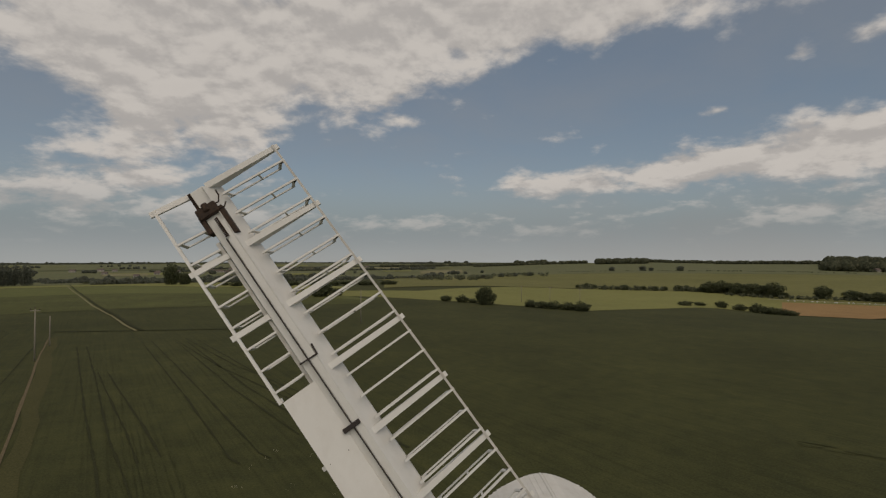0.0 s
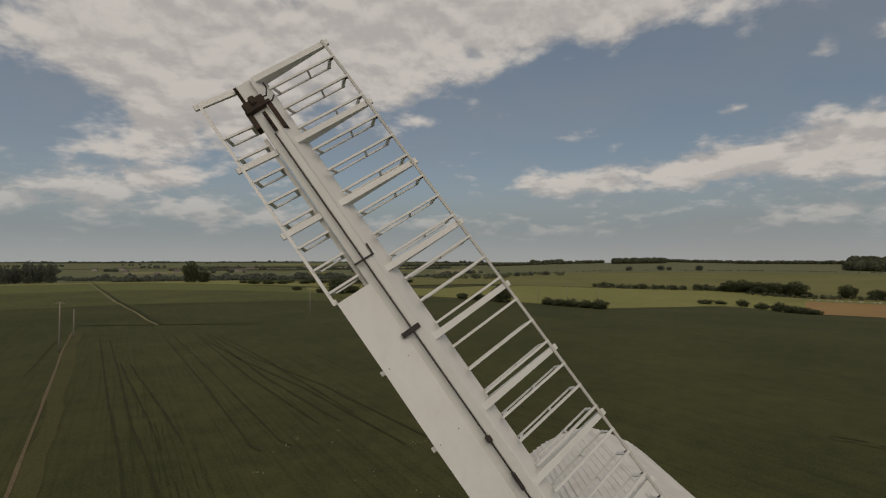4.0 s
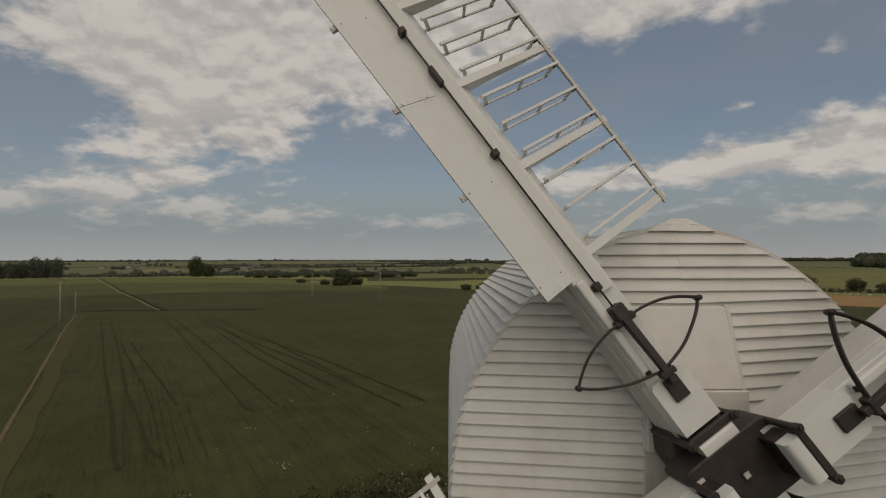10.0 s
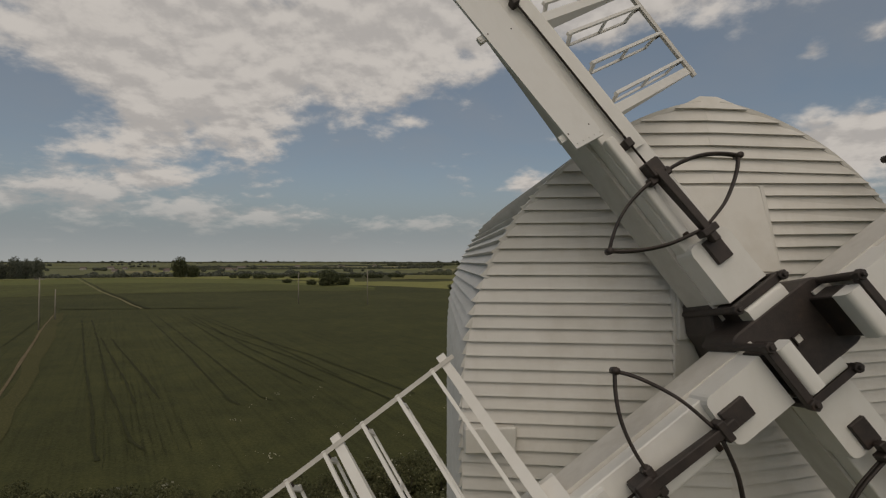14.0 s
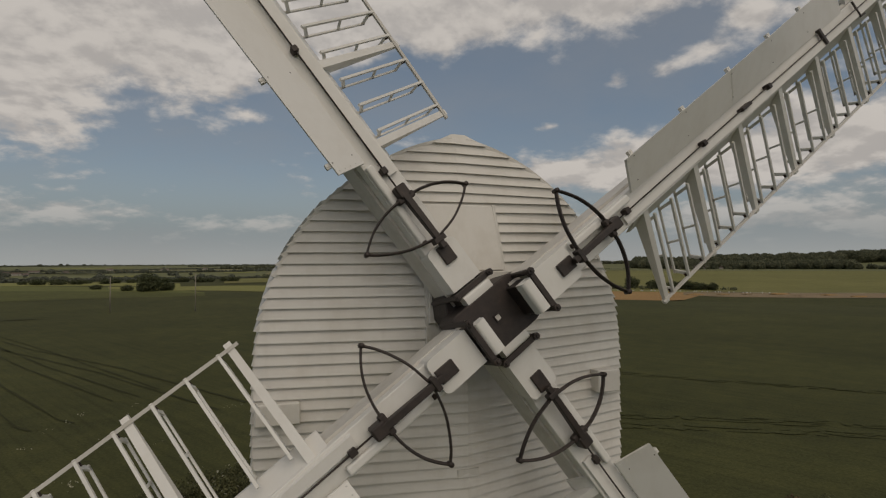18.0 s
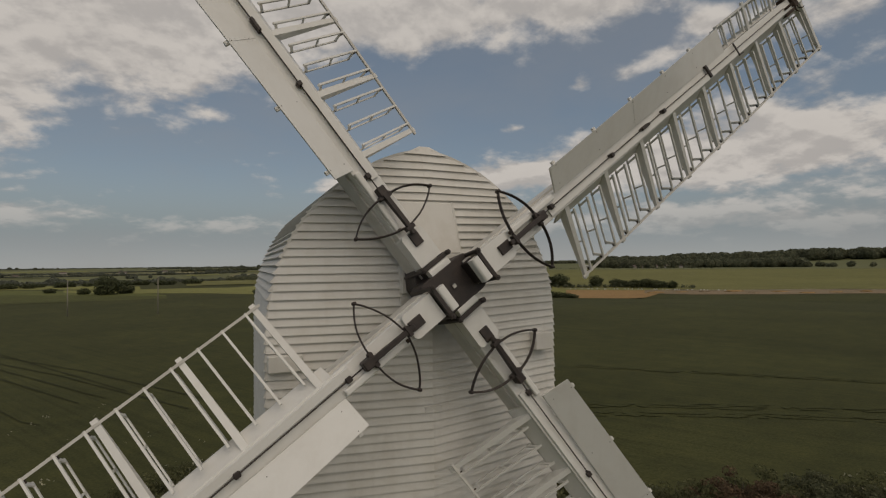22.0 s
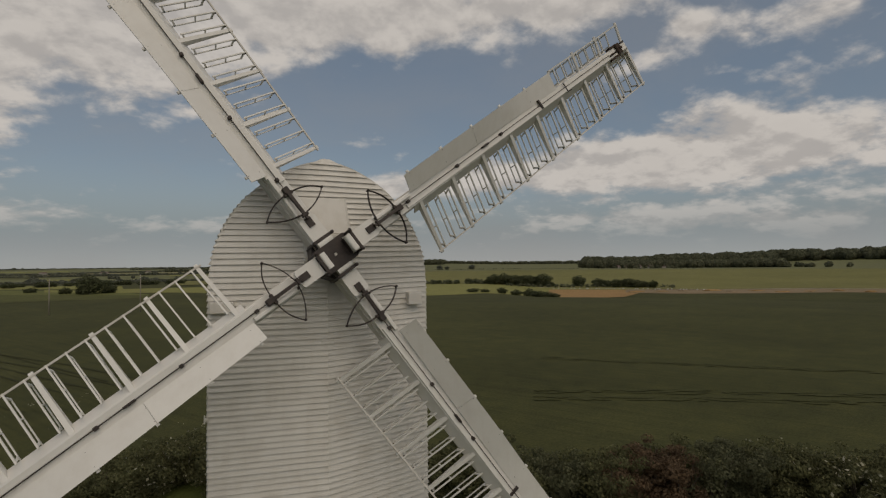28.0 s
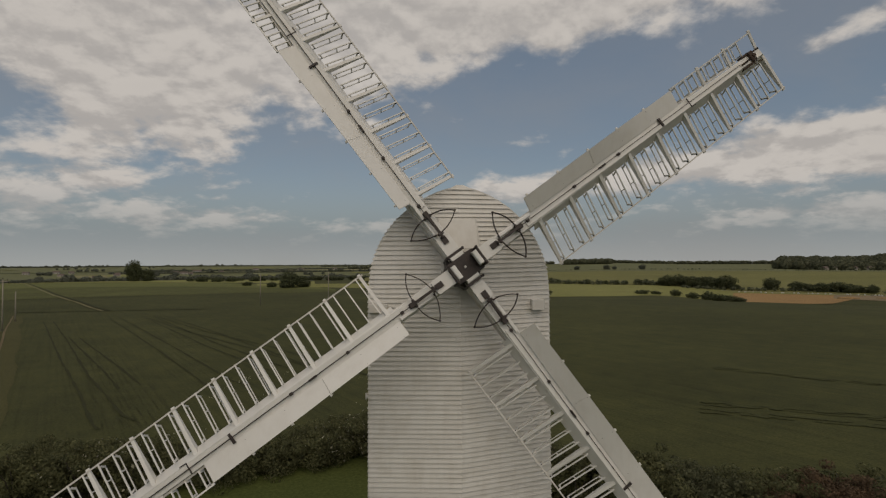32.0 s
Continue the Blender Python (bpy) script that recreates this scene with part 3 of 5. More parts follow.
body = new("windmill")
tagged(body, "white weatherboarded windmill body with a rounded roof", "windmill")
bm = bmesh.new()
levels = [0, 2, 4, 6, 8, EAVES] + [EAVES + ROUND * math.sin(math.pi / 2 * i / 16) for i in range(1, 17)]
rows = []
for z in levels:
    h = max(0.004, half(z) - 0.03)
    rows.append([bm.verts.new(p) for p in ((0, face_y(0, z) + 0.03, z), (OFF - h, face_y(OFF - h, z) + 0.03, z), (OFF - h * TAPER, BACK - 0.03, z), (OFF + h * TAPER, BACK - 0.03, z), (OFF + h, face_y(OFF + h, z) + 0.03, z))])
for r0, r1 in zip(rows, rows[1:]):
    for k in range(5):
        bm.faces.new((r0[k], r0[(k + 1) % 5], r1[(k + 1) % 5], r1[k]))
bm.faces.new(rows[0])
bm.faces.new(rows[-1][::-1])
wall = part("wall", bm, M_BOARD, body, "white painted timber walls under curved boards")

# front boards, one each side of the ridge down the middle
random.seed(4)
LOW = 4.2 - 45 * PITCH
nrow = int((11.46 - LOW) / PITCH)
for k in range(nrow + 1):
    for side in (-1, 1):
        z0, z1 = LOW + k * PITCH + random.uniform(-0.003, 0.003), LOW + (k + 1) * PITCH + 0.008
        o0, o1 = half(z0) + side * OFF + random.uniform(-0.004, 0.012), half(min(z1, 11.495)) + side * OFF
        a = 0.0
        if 9.60 < z0 < 10.22:
            a = (0.36 if side > 0 else 0.315) + random.uniform(-0.004, 0.004)
        if o0 < 0.06:
            continue
        o1 = max(o1, a + 0.02)
        f0, f1 = 0.028 + random.uniform(-0.003, 0.003), 0.002
        bm = bmesh.new()

        def fp(x, z, out):
            return (side * x, face_y(side * x, z) + 0.03 - out, z + (CLIMB * x if side > 0 and z < 10.95 else 0))
        hull8(bm, [fp(a, z0, 0.0), fp(o0, z0, 0.0), fp(o0, z0, f0 + 0.03), fp(a, z0, f0 + 0.03),
                   fp(a, z1, 0.0), fp(o1, z1, 0.0), fp(o1, z1, f1 + 0.024), fp(a, z1, f1 + 0.024)])
        part("weatherboard", bm, M_BOARD, wall)

# boards that run back along the sides and over the roof
outline = [(WIDE, LOW + i * 0.1) for i in range(92)] + [(half(EAVES + ROUND * math.sin(math.pi / 2 * i / 60)), EAVES + ROUND * math.sin(math.pi / 2 * i / 60)) for i in range(61)]
walkd, acc = [outline[0]], 0.0
for p, q in zip(outline, outline[1:]):
    d = math.hypot(q[0] - p[0], q[1] - p[1])
    while d > 0 and acc + d >= PITCH:
        t = (PITCH - acc) / d
        p = (p[0] + (q[0] - p[0]) * t, p[1] + (q[1] - p[1]) * t)
        walkd.append(p)
        d, acc = math.hypot(q[0] - p[0], q[1] - p[1]), 0.0
    acc += d
for side in (-1, 1):
    bm = bmesh.new()
    xf, xb = OFF + side * (WIDE - 0.02), OFF + side * (WIDE - 0.02) * TAPER
    hull8(bm, [(xf - 0.01, 1.1, 0), (xf + 0.01, 1.1, 0), (xb + 0.01, BACK - 0.05, 0), (xb - 0.01, BACK - 0.05, 0), (xf - 0.01, 1.1, 9.3), (xf + 0.01, 1.1, 9.3), (xb + 0.01, BACK - 0.05, 9.3), (xb - 0.01, BACK - 0.05, 9.3)])
    flank = part("side_wall", bm, M_BOARD, body, "white weatherboarded side wall")
    for k in range(len(walkd) - 1):
        (xa, za), (xb, zb) = walkd[k], walkd[k + 1]
        n = Vector((zb - za, 0, xa - xb)).normalized()
        f0, f1 = (0.027 if za < 9.8 else 0.042 if za < 10.9 else 0.026 if za < 11.3 else 0.011) + random.uniform(-0.002, 0.002), 0.004
        ya, yb = face_y(OFF + side * xa, za) - 0.005 + random.uniform(-0.01, 0.01), face_y(OFF + side * xb, zb) - 0.005
        bm = bmesh.new()

        def sp(x, z, y, out):
            return (OFF + side * (x + n.x * out) * (TAPER if y == BACK else 1.0), y, z + n.z * out)
        hull8(bm, [sp(xa, za, ya, -0.02), sp(xa, za, BACK, -0.02), sp(xa, za, BACK, f0), sp(xa, za, ya, f0),
                   sp(xb, zb, yb, -0.02), sp(xb, zb, BACK, -0.02), sp(xb, zb, BACK, f1), sp(xb, zb, yb, f1)])
        part("weatherboard", bm, M_BOARD, flank)

for side in (-1, 1):
    bm = bmesh.new()
    prev = None
    for k in range(31):
        z = 10.35 + (11.495 - 10.35) * math.sin(math.pi / 2 * k / 30)
        x, e = half(z), 0.01
        n = Vector((1.0, 0, (half(z - e) - half(min(z + e, 11.495))) / (2 * e))).normalized()
        ring = [bm.verts.new((OFF + side * (x + n.x * o), face_y(OFF + side * x, z) + yy, z + n.z * o)) for o, yy in ((-0.01, -0.012), (0.020, -0.012), (0.020, 0.06), (-0.01, 0.06))]
        if prev:
            for j in range(4):
                bm.faces.new((prev[j], prev[(j + 1) % 4], ring[(j + 1) % 4], ring[j]))
        else:
            bm.faces.new(ring)
        prev = ring
    bm.faces.new(prev)
    part("verge_strip", bm, M_BOARD, body, "thin white curved edge strip")
bm = bmesh.new()
rod(bm, [(OFF, face_y(0, 11.4) + 0.02, 11.48), (OFF, BACK, 11.48)], 0.035, 6)
part("ridge_roll", bm, M_BOARD, body, "white rounded ridge capping")


def face_plate(bm, x0, x1, z0, z1, t0, t1):
    """A plate on the front, from t0 to t1 in front of the boards; straight across from x0 to x1."""
    def y(x, z, t):
        return face_y(x, z) - t
    ya = min(face_y(0.0, z0), face_y(0.0, z1)) if x0 < 0 < x1 else None
    pts = []
    for t in (t0, t1):
        for x, z in ((x0, z0), (x1, z0), (x1, z1), (x0, z1)):
            pts.append((x, (ya - t) if ya is not None else y(x, z, t), z))
    hull8(bm, pts)


bm = bmesh.new()
face_plate(bm, -0.40, 0.30, 10.33, 10.90, -0.25, 0.0)
for v in bm.verts:
    if v.co.y < 0.75:
        v.co.y = 0.765 if v.co.z > 10.5 else 0.64
    if v.co.x > 0 and v.co.z < 10.5:
        v.co.x = 0.36
part("hatch", soften(bm, 0.008), M_BOARD, body, "plain white hatch panel")
bm = bmesh.new()
face_plate(bm, 0.30, 0.335, 10.08, 10.91, -0.20, 0.06)
for v in bm.verts:
    if v.co.z < 10.5:
        v.co.x += 0.085
part("trim_board", soften(bm, 0.005), M_BOARD, body)
bm = bmesh.new()
face_plate(bm, -0.33, 0.385, 9.90, 10.325, -0.2, 0.012)
part("lower_panel", soften(bm, 0.006), M_BOARD, body, "plain white panel under the hatch")
bm = bmesh.new()
face_plate(bm, -0.44, 0.33, 10.903, 10.922, -0.20, -0.055)
part("hatch_drip", bm, M_BOARD, body)
bm = bmesh.new()
box(bm, -0.35, 0.35, face_y(0.35, 9.9) - 0.05, face_y(0.35, 9.9) + 0.1, 9.58, 10.25)
part("weather_beam", soften(bm, 0.01), M_GREYW, body, "greyish white beam behind the shaft")
bm = bmesh.new()
box(bm, 1.39, 1.63, face_y(1.5, 9.2) - 0.17, face_y(1.5, 9.2) + 0.05, 9.16, 9.37)
part("beam_end", soften(bm, 0.01), M_BOARD, body, "white boxed beam end")
bm = bmesh.new()
box(bm, -1.68, -1.34, face_y(-1.5, 9.2) - 0.10, face_y(-1.5, 9.2) + 0.05, 9.15, 9.32)
part("beam_end", soften(bm, 0.01), M_BOARD, body, "white boxed beam end")
bm = bmesh.new()
box(bm, -0.09, 0.10, face_y(0, 8.6) - 0.018, face_y(0, 8.6) + 0.04, 8.62, 8.685)
part("bolt_plate", bm, M_BOARD, body, "small white bolted plate")

bm = bmesh.new()
box(bm, -1.745, -1.68, 0.84, 0.90, 7.60, 7.64)
rod(bm, [(-1.735, 0.87, 7.56), (-1.735, 0.87, 7.68)], 0.011, 8)
part("lug", bm, M_BOARD, body, "small white iron lug on the corner")

# ------------------------------------------------------------------ the hub
HUB = Vector((0, 0, 10.0))
TILT, PHASE, STOCK_GAP = radians(8.35), radians(35.44), 0.274
AXIS = Vector((0, -math.cos(TILT), math.sin(TILT)))
E1 = Vector((1, 0, 0))
E2 = AXIS.cross(E1)


def sail_pose(i):
    th = math.pi / 2 + PHASE - i * math.pi / 2
    ur = E1 * math.cos(th) + E2 * math.sin(th)
    us = E1 * math.sin(th) - E2 * math.cos(th)
    o = HUB + AXIS * (STOCK_GAP if i % 2 else 0.0)
    m = Matrix((us, ur, AXIS)).transposed().to_4x4()
    m.translation = o
    return m


hub = new("sail_hub")
tagged(hub, "black cast-iron poll end gripping the sail stocks", "sail hub")
hub.matrix_world = sail_pose(0)          # x runs along one stock, y along the other, z out along the shaft
bm = bmesh.new()
box(bm, -0.32, 0.32, -0.205, 0.205, -0.30, -0.005)
bmesh.ops.bevel(bm, geom=[e for e in bm.edges if abs(e.verts[0].co.z - e.verts[1].co.z) > 0.1], offset=0.07, segments=3, profile=0.5, affect="EDGES")
part("front_casting", soften(bm, 0.01), M_IRON, hub, "black iron front box")
bm = bmesh.new()
for x0, x1, y0, y1 in ((-0.028, -0.020, -0.028, 0.028), (0.020, 0.028, -0.028, 0.028), (-0.020, 0.020, -0.028, -0.020), (-0.020, 0.020, 0.020, 0.028)):
    box(bm, x0, x1, y0, y1, -0.008, 0.006)
part("hole_rim", bm, M_IRON, hub)
bm = bmesh.new()
box(bm, -0.020, 0.020, -0.020, 0.020, -0.007, -0.001)
part("shaft_end", bm, M_GREYW, hub, "pale square end of the control rod")
bm = bmesh.new()
plan8 = [(-0.13, -0.35), (0.13, -0.35), (0.23, -0.19), (0.23, 0.19), (0.13, 0.35), (-0.13, 0.35), (-0.23, 0.19), (-0.23, -0.19)]
lower, upper = ([bm.verts.new((x, y, z)) for x, y in plan8] for z in (-0.60, -0.27))
bm.faces.new(lower[::-1])
bm.faces.new(upper)
for k in range(8):
    bm.faces.new((lower[k], lower[(k + 1) % 8], upper[(k + 1) % 8], upper[k]))
part("rear_casting", soften(bm, 0.01), M_IRON, hub, "black iron rear box")
bm = bmesh.new()
rod(bm, [(0, 0, -0.3), (0, 0, -0.62), (0, 0, -1.5)], [0.22, 0.22, 0.24], 16)
part("windshaft", bm, M_IRON, hub, "black iron windshaft", True)

# ------------------------------------------------------------------ the sails
TIP, BAY = 7.30, 0.7176
BARS = [TIP - BAY * i for i in range(9)]
BOARD_TOP = 5.12


def out_s(r):
    return interp(r, (1.5, 4.4, 7.3), (0.96, 0.925, 0.86))


def lat_d(r, s):
    return -0.19 - (s - 0.15) * interp(r, (1.5, 4.4, 5.1, 5.9, 7.3), (0.505, 0.345, 0.285, 0.25, 0.14))


def board_s(r):
    """The outer edge of the leading board."""
    return interp(r, (1.47, 3.7, 7.3), (-0.352, -0.378, -0.405))


def inner_s(r):
    """The inner edge of the leading board, lying on the edge of the whip."""
    return -0.102 + 0.00734 * (r - 0.5)


def board_d(r, s):
    e = interp(r, (1.5, 3.0, 3.7, 4.4, 5.1, 7.3), (0.10, 0.06, 0.03, -0.045, -0.075, -0.10))
    w = interp(r, (1.5, 3.0, 5.1, 7.3), (-0.085, -0.12, -0.155, -0.19))
    return e + (s + 0.38) / 0.295 * (w - e)


def twisted(bm, r0, r1, s0, s1, fn, thick, n=10):
    """A thin board between two distances out and two widths, following the sail's twist."""
    ring = []
    for r in steps(r0, r1, n):
        a, b = Vector((s0, r, fn(r, s0))), Vector((s1, r, fn(r, s1)))
        t = Vector((0, 0, thick))
        ring.append([bm.verts.new(p) for p in (a, b, b - t, a - t)])
    for q0, q1 in zip(ring, ring[1:]):
        for k in range(4):
            bm.faces.new((q0[k], q0[(k + 1) % 4], q1[(k + 1) % 4], q1[k]))
    bm.faces.new(ring[0][::-1])
    bm.faces.new(ring[-1])


def sbeam(bm, r, s0, s1, fn, w, h, dd=0.0, dr=0.0):
    p, q = Vector((s0, r + dr, fn(r, s0) + dd)), Vector((s1, r + dr, fn(r, s1) + dd))
    beam(bm, p, q, w, h)


def bowed(pts, n=5):
    """A smooth line through points."""
    P = [Vector(p) for p in pts]
    res = []
    for i in range(len(P) - 1):
        a, b, c, d = P[max(i - 1, 0)], P[i], P[i + 1], P[min(i + 2, len(P) - 1)]
        for k in range(n):
            t = k / n
            res.append(0.5 * ((2 * b) + (c - a) * t + (2 * a - 5 * b + 4 * c - d) * t * t + (3 * b - a - 3 * c + d) * t ** 3))
    return res + [P[-1]]


def make_sail():
    sail = new("windmill_sail")
    tagged(sail, "white patent sail with open shutter frames and leading board", "windmill sail", "sails of the windmill")
    bm = bmesh.new()
    rr = ((0.22, 0.14, -0.54), (1.6, 0.135, -0.53), (4.6, 0.085, -0.40))
    for (ra, wa, da), (rb, wb, db) in zip(rr, rr[1:]):
        hull8(bm, [(-wa, ra, da), (wa, ra, da), (wa, ra, -0.265), (-wa, ra, -0.265), (-wb, rb, db), (wb, rb, db), (wb, rb, -0.265), (-wb, rb, -0.265)])
    part("stock", bm, M_GREYW, sail, "thick white timber stock")
    bm = bmesh.new()
    hull8(bm, [(-0.12, 0.5, -0.265), (0.12, 0.5, -0.265), (0.12, 0.5, -0.15), (-0.12, 0.5, -0.15), (-0.07, 7.31, -0.265), (0.085, 7.31, -0.265), (0.085, 7.31, -0.165), (-0.07, 7.31, -0.165)])
    part("whip", soften(bm, 0.006), M_WHITE, sail, "white timber whip")
    bm = bmesh.new()
    hull8(bm, [(0.012, 1.30, -0.155), (0.095, 1.30, -0.155), (0.085, 1.30, -0.125), (0.012, 1.30, -0.125), (0.012, 6.89, -0.165), (0.085, 6.89, -0.165), (0.078, 6.89, -0.135), (0.012, 6.89, -0.135)])
    part("rod_rail", bm, M_WHITE, sail)
    bm = bmesh.new()
    twisted(bm, 1.44, 7.29, 0.082, 0.205, lambda r, s: -0.163 - (s - 0.1) * 1.7, 0.05, 12)
    part("back_lath", bm, M_WHITE, sail, "white bevelled lath along the whip")
    # pad and clamp near the hub
    bm = bmesh.new()
    box(bm, -0.132, 0.132, 0.325, 0.68, -0.27, -0.085)
    bmesh.ops.recalc_face_normals(bm, faces=bm.faces)
    bmesh.ops.bevel(bm, geom=[e for e in bm.edges if abs(e.verts[0].co.z - e.verts[1].co.z) > 0.1 and e.verts[0].co.y > 0.6], offset=0.045, segments=4, profile=0.5, affect="EDGES")
    part("clamp_pad", bm, M_WHITE, sail, "white timber pad under the clamp")
    bm = bmesh.new()
    box(bm, -0.124, 0.124, 0.180, 0.276, -0.110, -0.010)
    bmesh.ops.recalc_face_normals(bm, faces=bm.faces)
    bmesh.ops.bevel(bm, geom=[e for e in bm.edges if abs(e.verts[0].co.x - e.verts[1].co.x) > 0.1 and e.verts[0].co.z > -0.1], offset=0.030, segments=5, profile=0.5, affect="EDGES")
    part("wedge", bm, M_WHITE, sail, "white timber wedge with rounded edges", "crisp")
    bm = bmesh.new()
    box(bm, -0.12, 0.12, 0.184, 0.30, -0.285, -0.108)
    part("wedge_seat", soften(bm, 0.006), M_IRON, sail, "black iron seat under the wedge")
    bm = bmesh.new()
    beam(bm, (-0.175, 0.297, -0.035), (0.175, 0.297, -0.035), 0.042, 0.04)
    for s in (-0.160, 0.160):
        rod(bm, [(s, 0.297, -0.58), (s, 0.297, 0.0)], 0.021, 10)
        rod(bm, [(s, 0.297, -0.025), (s, 0.297, 0.006)], 0.029, 6)
        rod(bm, [(s, 0.297, 0.0), (s, 0.297, 0.022)], 0.013, 8)
    part("clamp_bar", soften(bm, 0.003), M_IRON, sail, "black iron clamp bar with nuts")
    # striking gear
    bm = bmesh.new()
    box(bm, -0.05, 0.05, 0.52, 0.665, -0.09, -0.06)
    part("gear_foot", soften(bm, 0.004), M_IRON, sail, "black iron foot")
    bm = bmesh.new()
    hull8(bm, [(-0.022, 0.64, -0.05), (0.022, 0.64, -0.05), (0.022, 0.64, 0.0), (-0.022, 0.64, 0.0), (-0.026, 1.14, -0.10), (0.026, 1.14, -0.10), (0.026, 1.14, -0.03), (-0.026, 1.14, -0.03)])
    box(bm, -0.05, 0.05, 0.69, 0.73, -0.07, 0.005)
    part("gear_bar", soften(bm, 0.005), M_IRON, sail, "black iron slide bar")
    bm = bmesh.new()
    box(bm, -0.046, 0.046, 1.10, 1.20, -0.15, -0.03)
    box(bm, -0.075, 0.075, 1.07, 1.12, -0.11, -0.05)
    part("gear_block", soften(bm, 0.01), M_IRON, sail, "black iron crosshead block")
    for sg in (-1, 1):
        bm = bmesh.new()
        arm = [(0.05, 1.095, -0.07), (0.14, 1.088, -0.075), (0.24, 1.066, -0.085), (0.33, 1.030, -0.095), (0.41, 0.980, -0.105), (0.478, 0.925, -0.115)]
        for leaf_d, leaf_r in ((-0.010, 0.0), (0.010, 0.004)):
            rod(bm, bowed([(sg * a, b + leaf_r, c + leaf_d) for a, b, c in arm]), 0.0085, 8)
        arm = [(0.478, 0.925, -0.115), (0.41, 0.870, -0.10), (0.31, 0.812, -0.085), (0.19, 0.763, -0.065), (0.03, 0.730, -0.045)]
        for leaf_d, leaf_r in ((-0.010, 0.0), (0.010, 0.004)):
            rod(bm, bowed([(sg * a, b + leaf_r, c + leaf_d) for a, b, c in arm]), 0.0085, 8)
        rod(bm, [(sg * 0.478, 0.925, -0.145), (sg * 0.478, 0.925, -0.09)], 0.019, 8)
        part("bow_spring", bm, M_IRON, sail, "black iron bow-shaped spring arm", True)
    bm = bmesh.new()
    box(bm, -0.108, -0.045, 0.74, 1.44, -0.16, -0.098)
    part("side_rail", soften(bm, 0.016, 3), M_WHITE, sail, "white rounded rail beside the gear")
    bm = bmesh.new()
    box(bm, -0.095, -0.058, 0.735, 0.765, -0.115, -0.09)
    part("rail_stop", soften(bm, 0.005), M_RUST, sail, "small rusty rail stop")
    bm = bmesh.new()
    rod(bm, [(0, 1.2, -0.10), (0, 3.5, -0.12), (0, 6.71, -0.125)], 0.0068, 6)
    part("control_rod", bm, M_IRON, sail, "thin black iron control rod", True)
    for r, w, l in ((1.35, 0.05, 0.055), (2.43, 0.05, 0.05), (3.10, 0.034, 0.15), (3.50, 0.05, 0.05)):
        bm = bmesh.new()
        box(bm, -w / 2, w / 2, r - l / 2, r + l / 2, -0.17, -0.09)
        part("rod_guide", soften(bm, 0.006), M_IRON, sail, "black iron rod guide")
    bm = bmesh.new()
    beam(bm, (-0.10, 4.585, -0.125), (0.075, 4.585, -0.125), 0.045, 0.03)
    box(bm, -0.10, -0.08, 4.56, 4.61, -0.26, -0.12)
    part("strap", soften(bm, 0.005), M_IRON, sail, "black iron strap over the whip")
    bm = bmesh.new()
    beam(bm, (-0.09, 5.32, -0.13), (0.095, 5.31, -0.13), 0.016, 0.016)
    beam(bm, (0.095, 5.305, -0.13), (0.10, 5.42, -0.14), 0.015, 0.016)
    part("strap", bm, M_IRON, sail, "bent black iron strap")
    # tip gear
    bm = bmesh.new()
    box(bm, -0.112, 0.10, 6.99, 7.11, -0.26, -0.115)
    box(bm, -0.03, 0.03, 7.04, 7.13, -0.2, -0.098)
    part("tip_box", soften(bm, 0.012), M_RUST, sail, "dark rusty iron tip bracket")
    for s, r0 in ((-0.098, 6.84), (0.112, 6.72)):
        bm = bmesh.new()
        box(bm, s - 0.022, s + 0.022, r0, 7.04, -0.26, -0.14)
        part("tip_cheek", soften(bm, 0.004), M_RUST, sail, "dark rusty iron side strap")
    bm = bmesh.new()
    rod(bm, [(0.024 + 0.013 * math.cos(t), 6.72 + 0.22 * t / 75, -0.116 + 0.013 * math.sin(t)) for t in [i * 0.6 for i in range(126)]], 0.0065, 5)
    part("tip_spring", bm, M_RUST, sail, "coiled rusty spring", True)
    bm = bmesh.new()
    rod(bm, [(0.05, 7.09, -0.14), (0.13, 7.07, -0.14), (0.17, 7.12, -0.12), (0.17, 7.18, -0.12)], 0.008, 6)
    rod(bm, [(0.05, 7.02, -0.14), (0.15, 7, -0.14), (0.19, 7.03, -0.13)], 0.008, 6)
    part("tip_crank", bm, M_RUST, sail, "small rusty crank handles", True)
    bm = bmesh.new()
    for k in range(9):
        box(bm, -0.085, -0.055, 7.13 + k * 0.02, 7.14 + k * 0.02, -0.17, -0.15)
    box(bm, -0.085, -0.055, 7.12, 7.31, -0.172, -0.162)
    part("tip_rack", bm, M_RUST, sail, "short toothed rusty rack")
    # leading board in two lengths, on lugs
    for r0, r1 in ((1.468, 2.985), (2.99, BOARD_TOP)):
        bm = bmesh.new()
        twisted(bm, r0, r1, 0.0, 1.0, lambda r, k: board_d(r, board_s(r) + k * (inner_s(r) - board_s(r))), 0.026, 24)
        for v in bm.verts:
            v.co.x = board_s(v.co.y) + v.co.x * (inner_s(v.co.y) - board_s(v.co.y))
        part("leading_board", bm, M_WHITE, sail, "smooth white leading board", "crisp")
    for r in BARS[3:]:
        for s in (-0.335, -0.15):
            bm = bmesh.new()
            z = board_d(r, s)
            rod(bm, [(s, r, z - 0.005), (s, r, z + 0.002)], 0.005, 6)
            part("nail_head", bm, M_RUST, sail)
    for r in (1.492, 2.968, 3.010, BOARD_TOP - 0.02):
        for k in range(5):
            s = board_s(r) + 0.03 + k * 0.052
            z = board_d(r, s)
            bm = bmesh.new()
            rod(bm, [(s, r, z - 0.004), (s, r, z + 0.003), (s, r, z + 0.0045)], [0.005, 0.005, 0.0025], 6)
            part("rivet", bm, M_WHITE, sail)
    bm = bmesh.new()
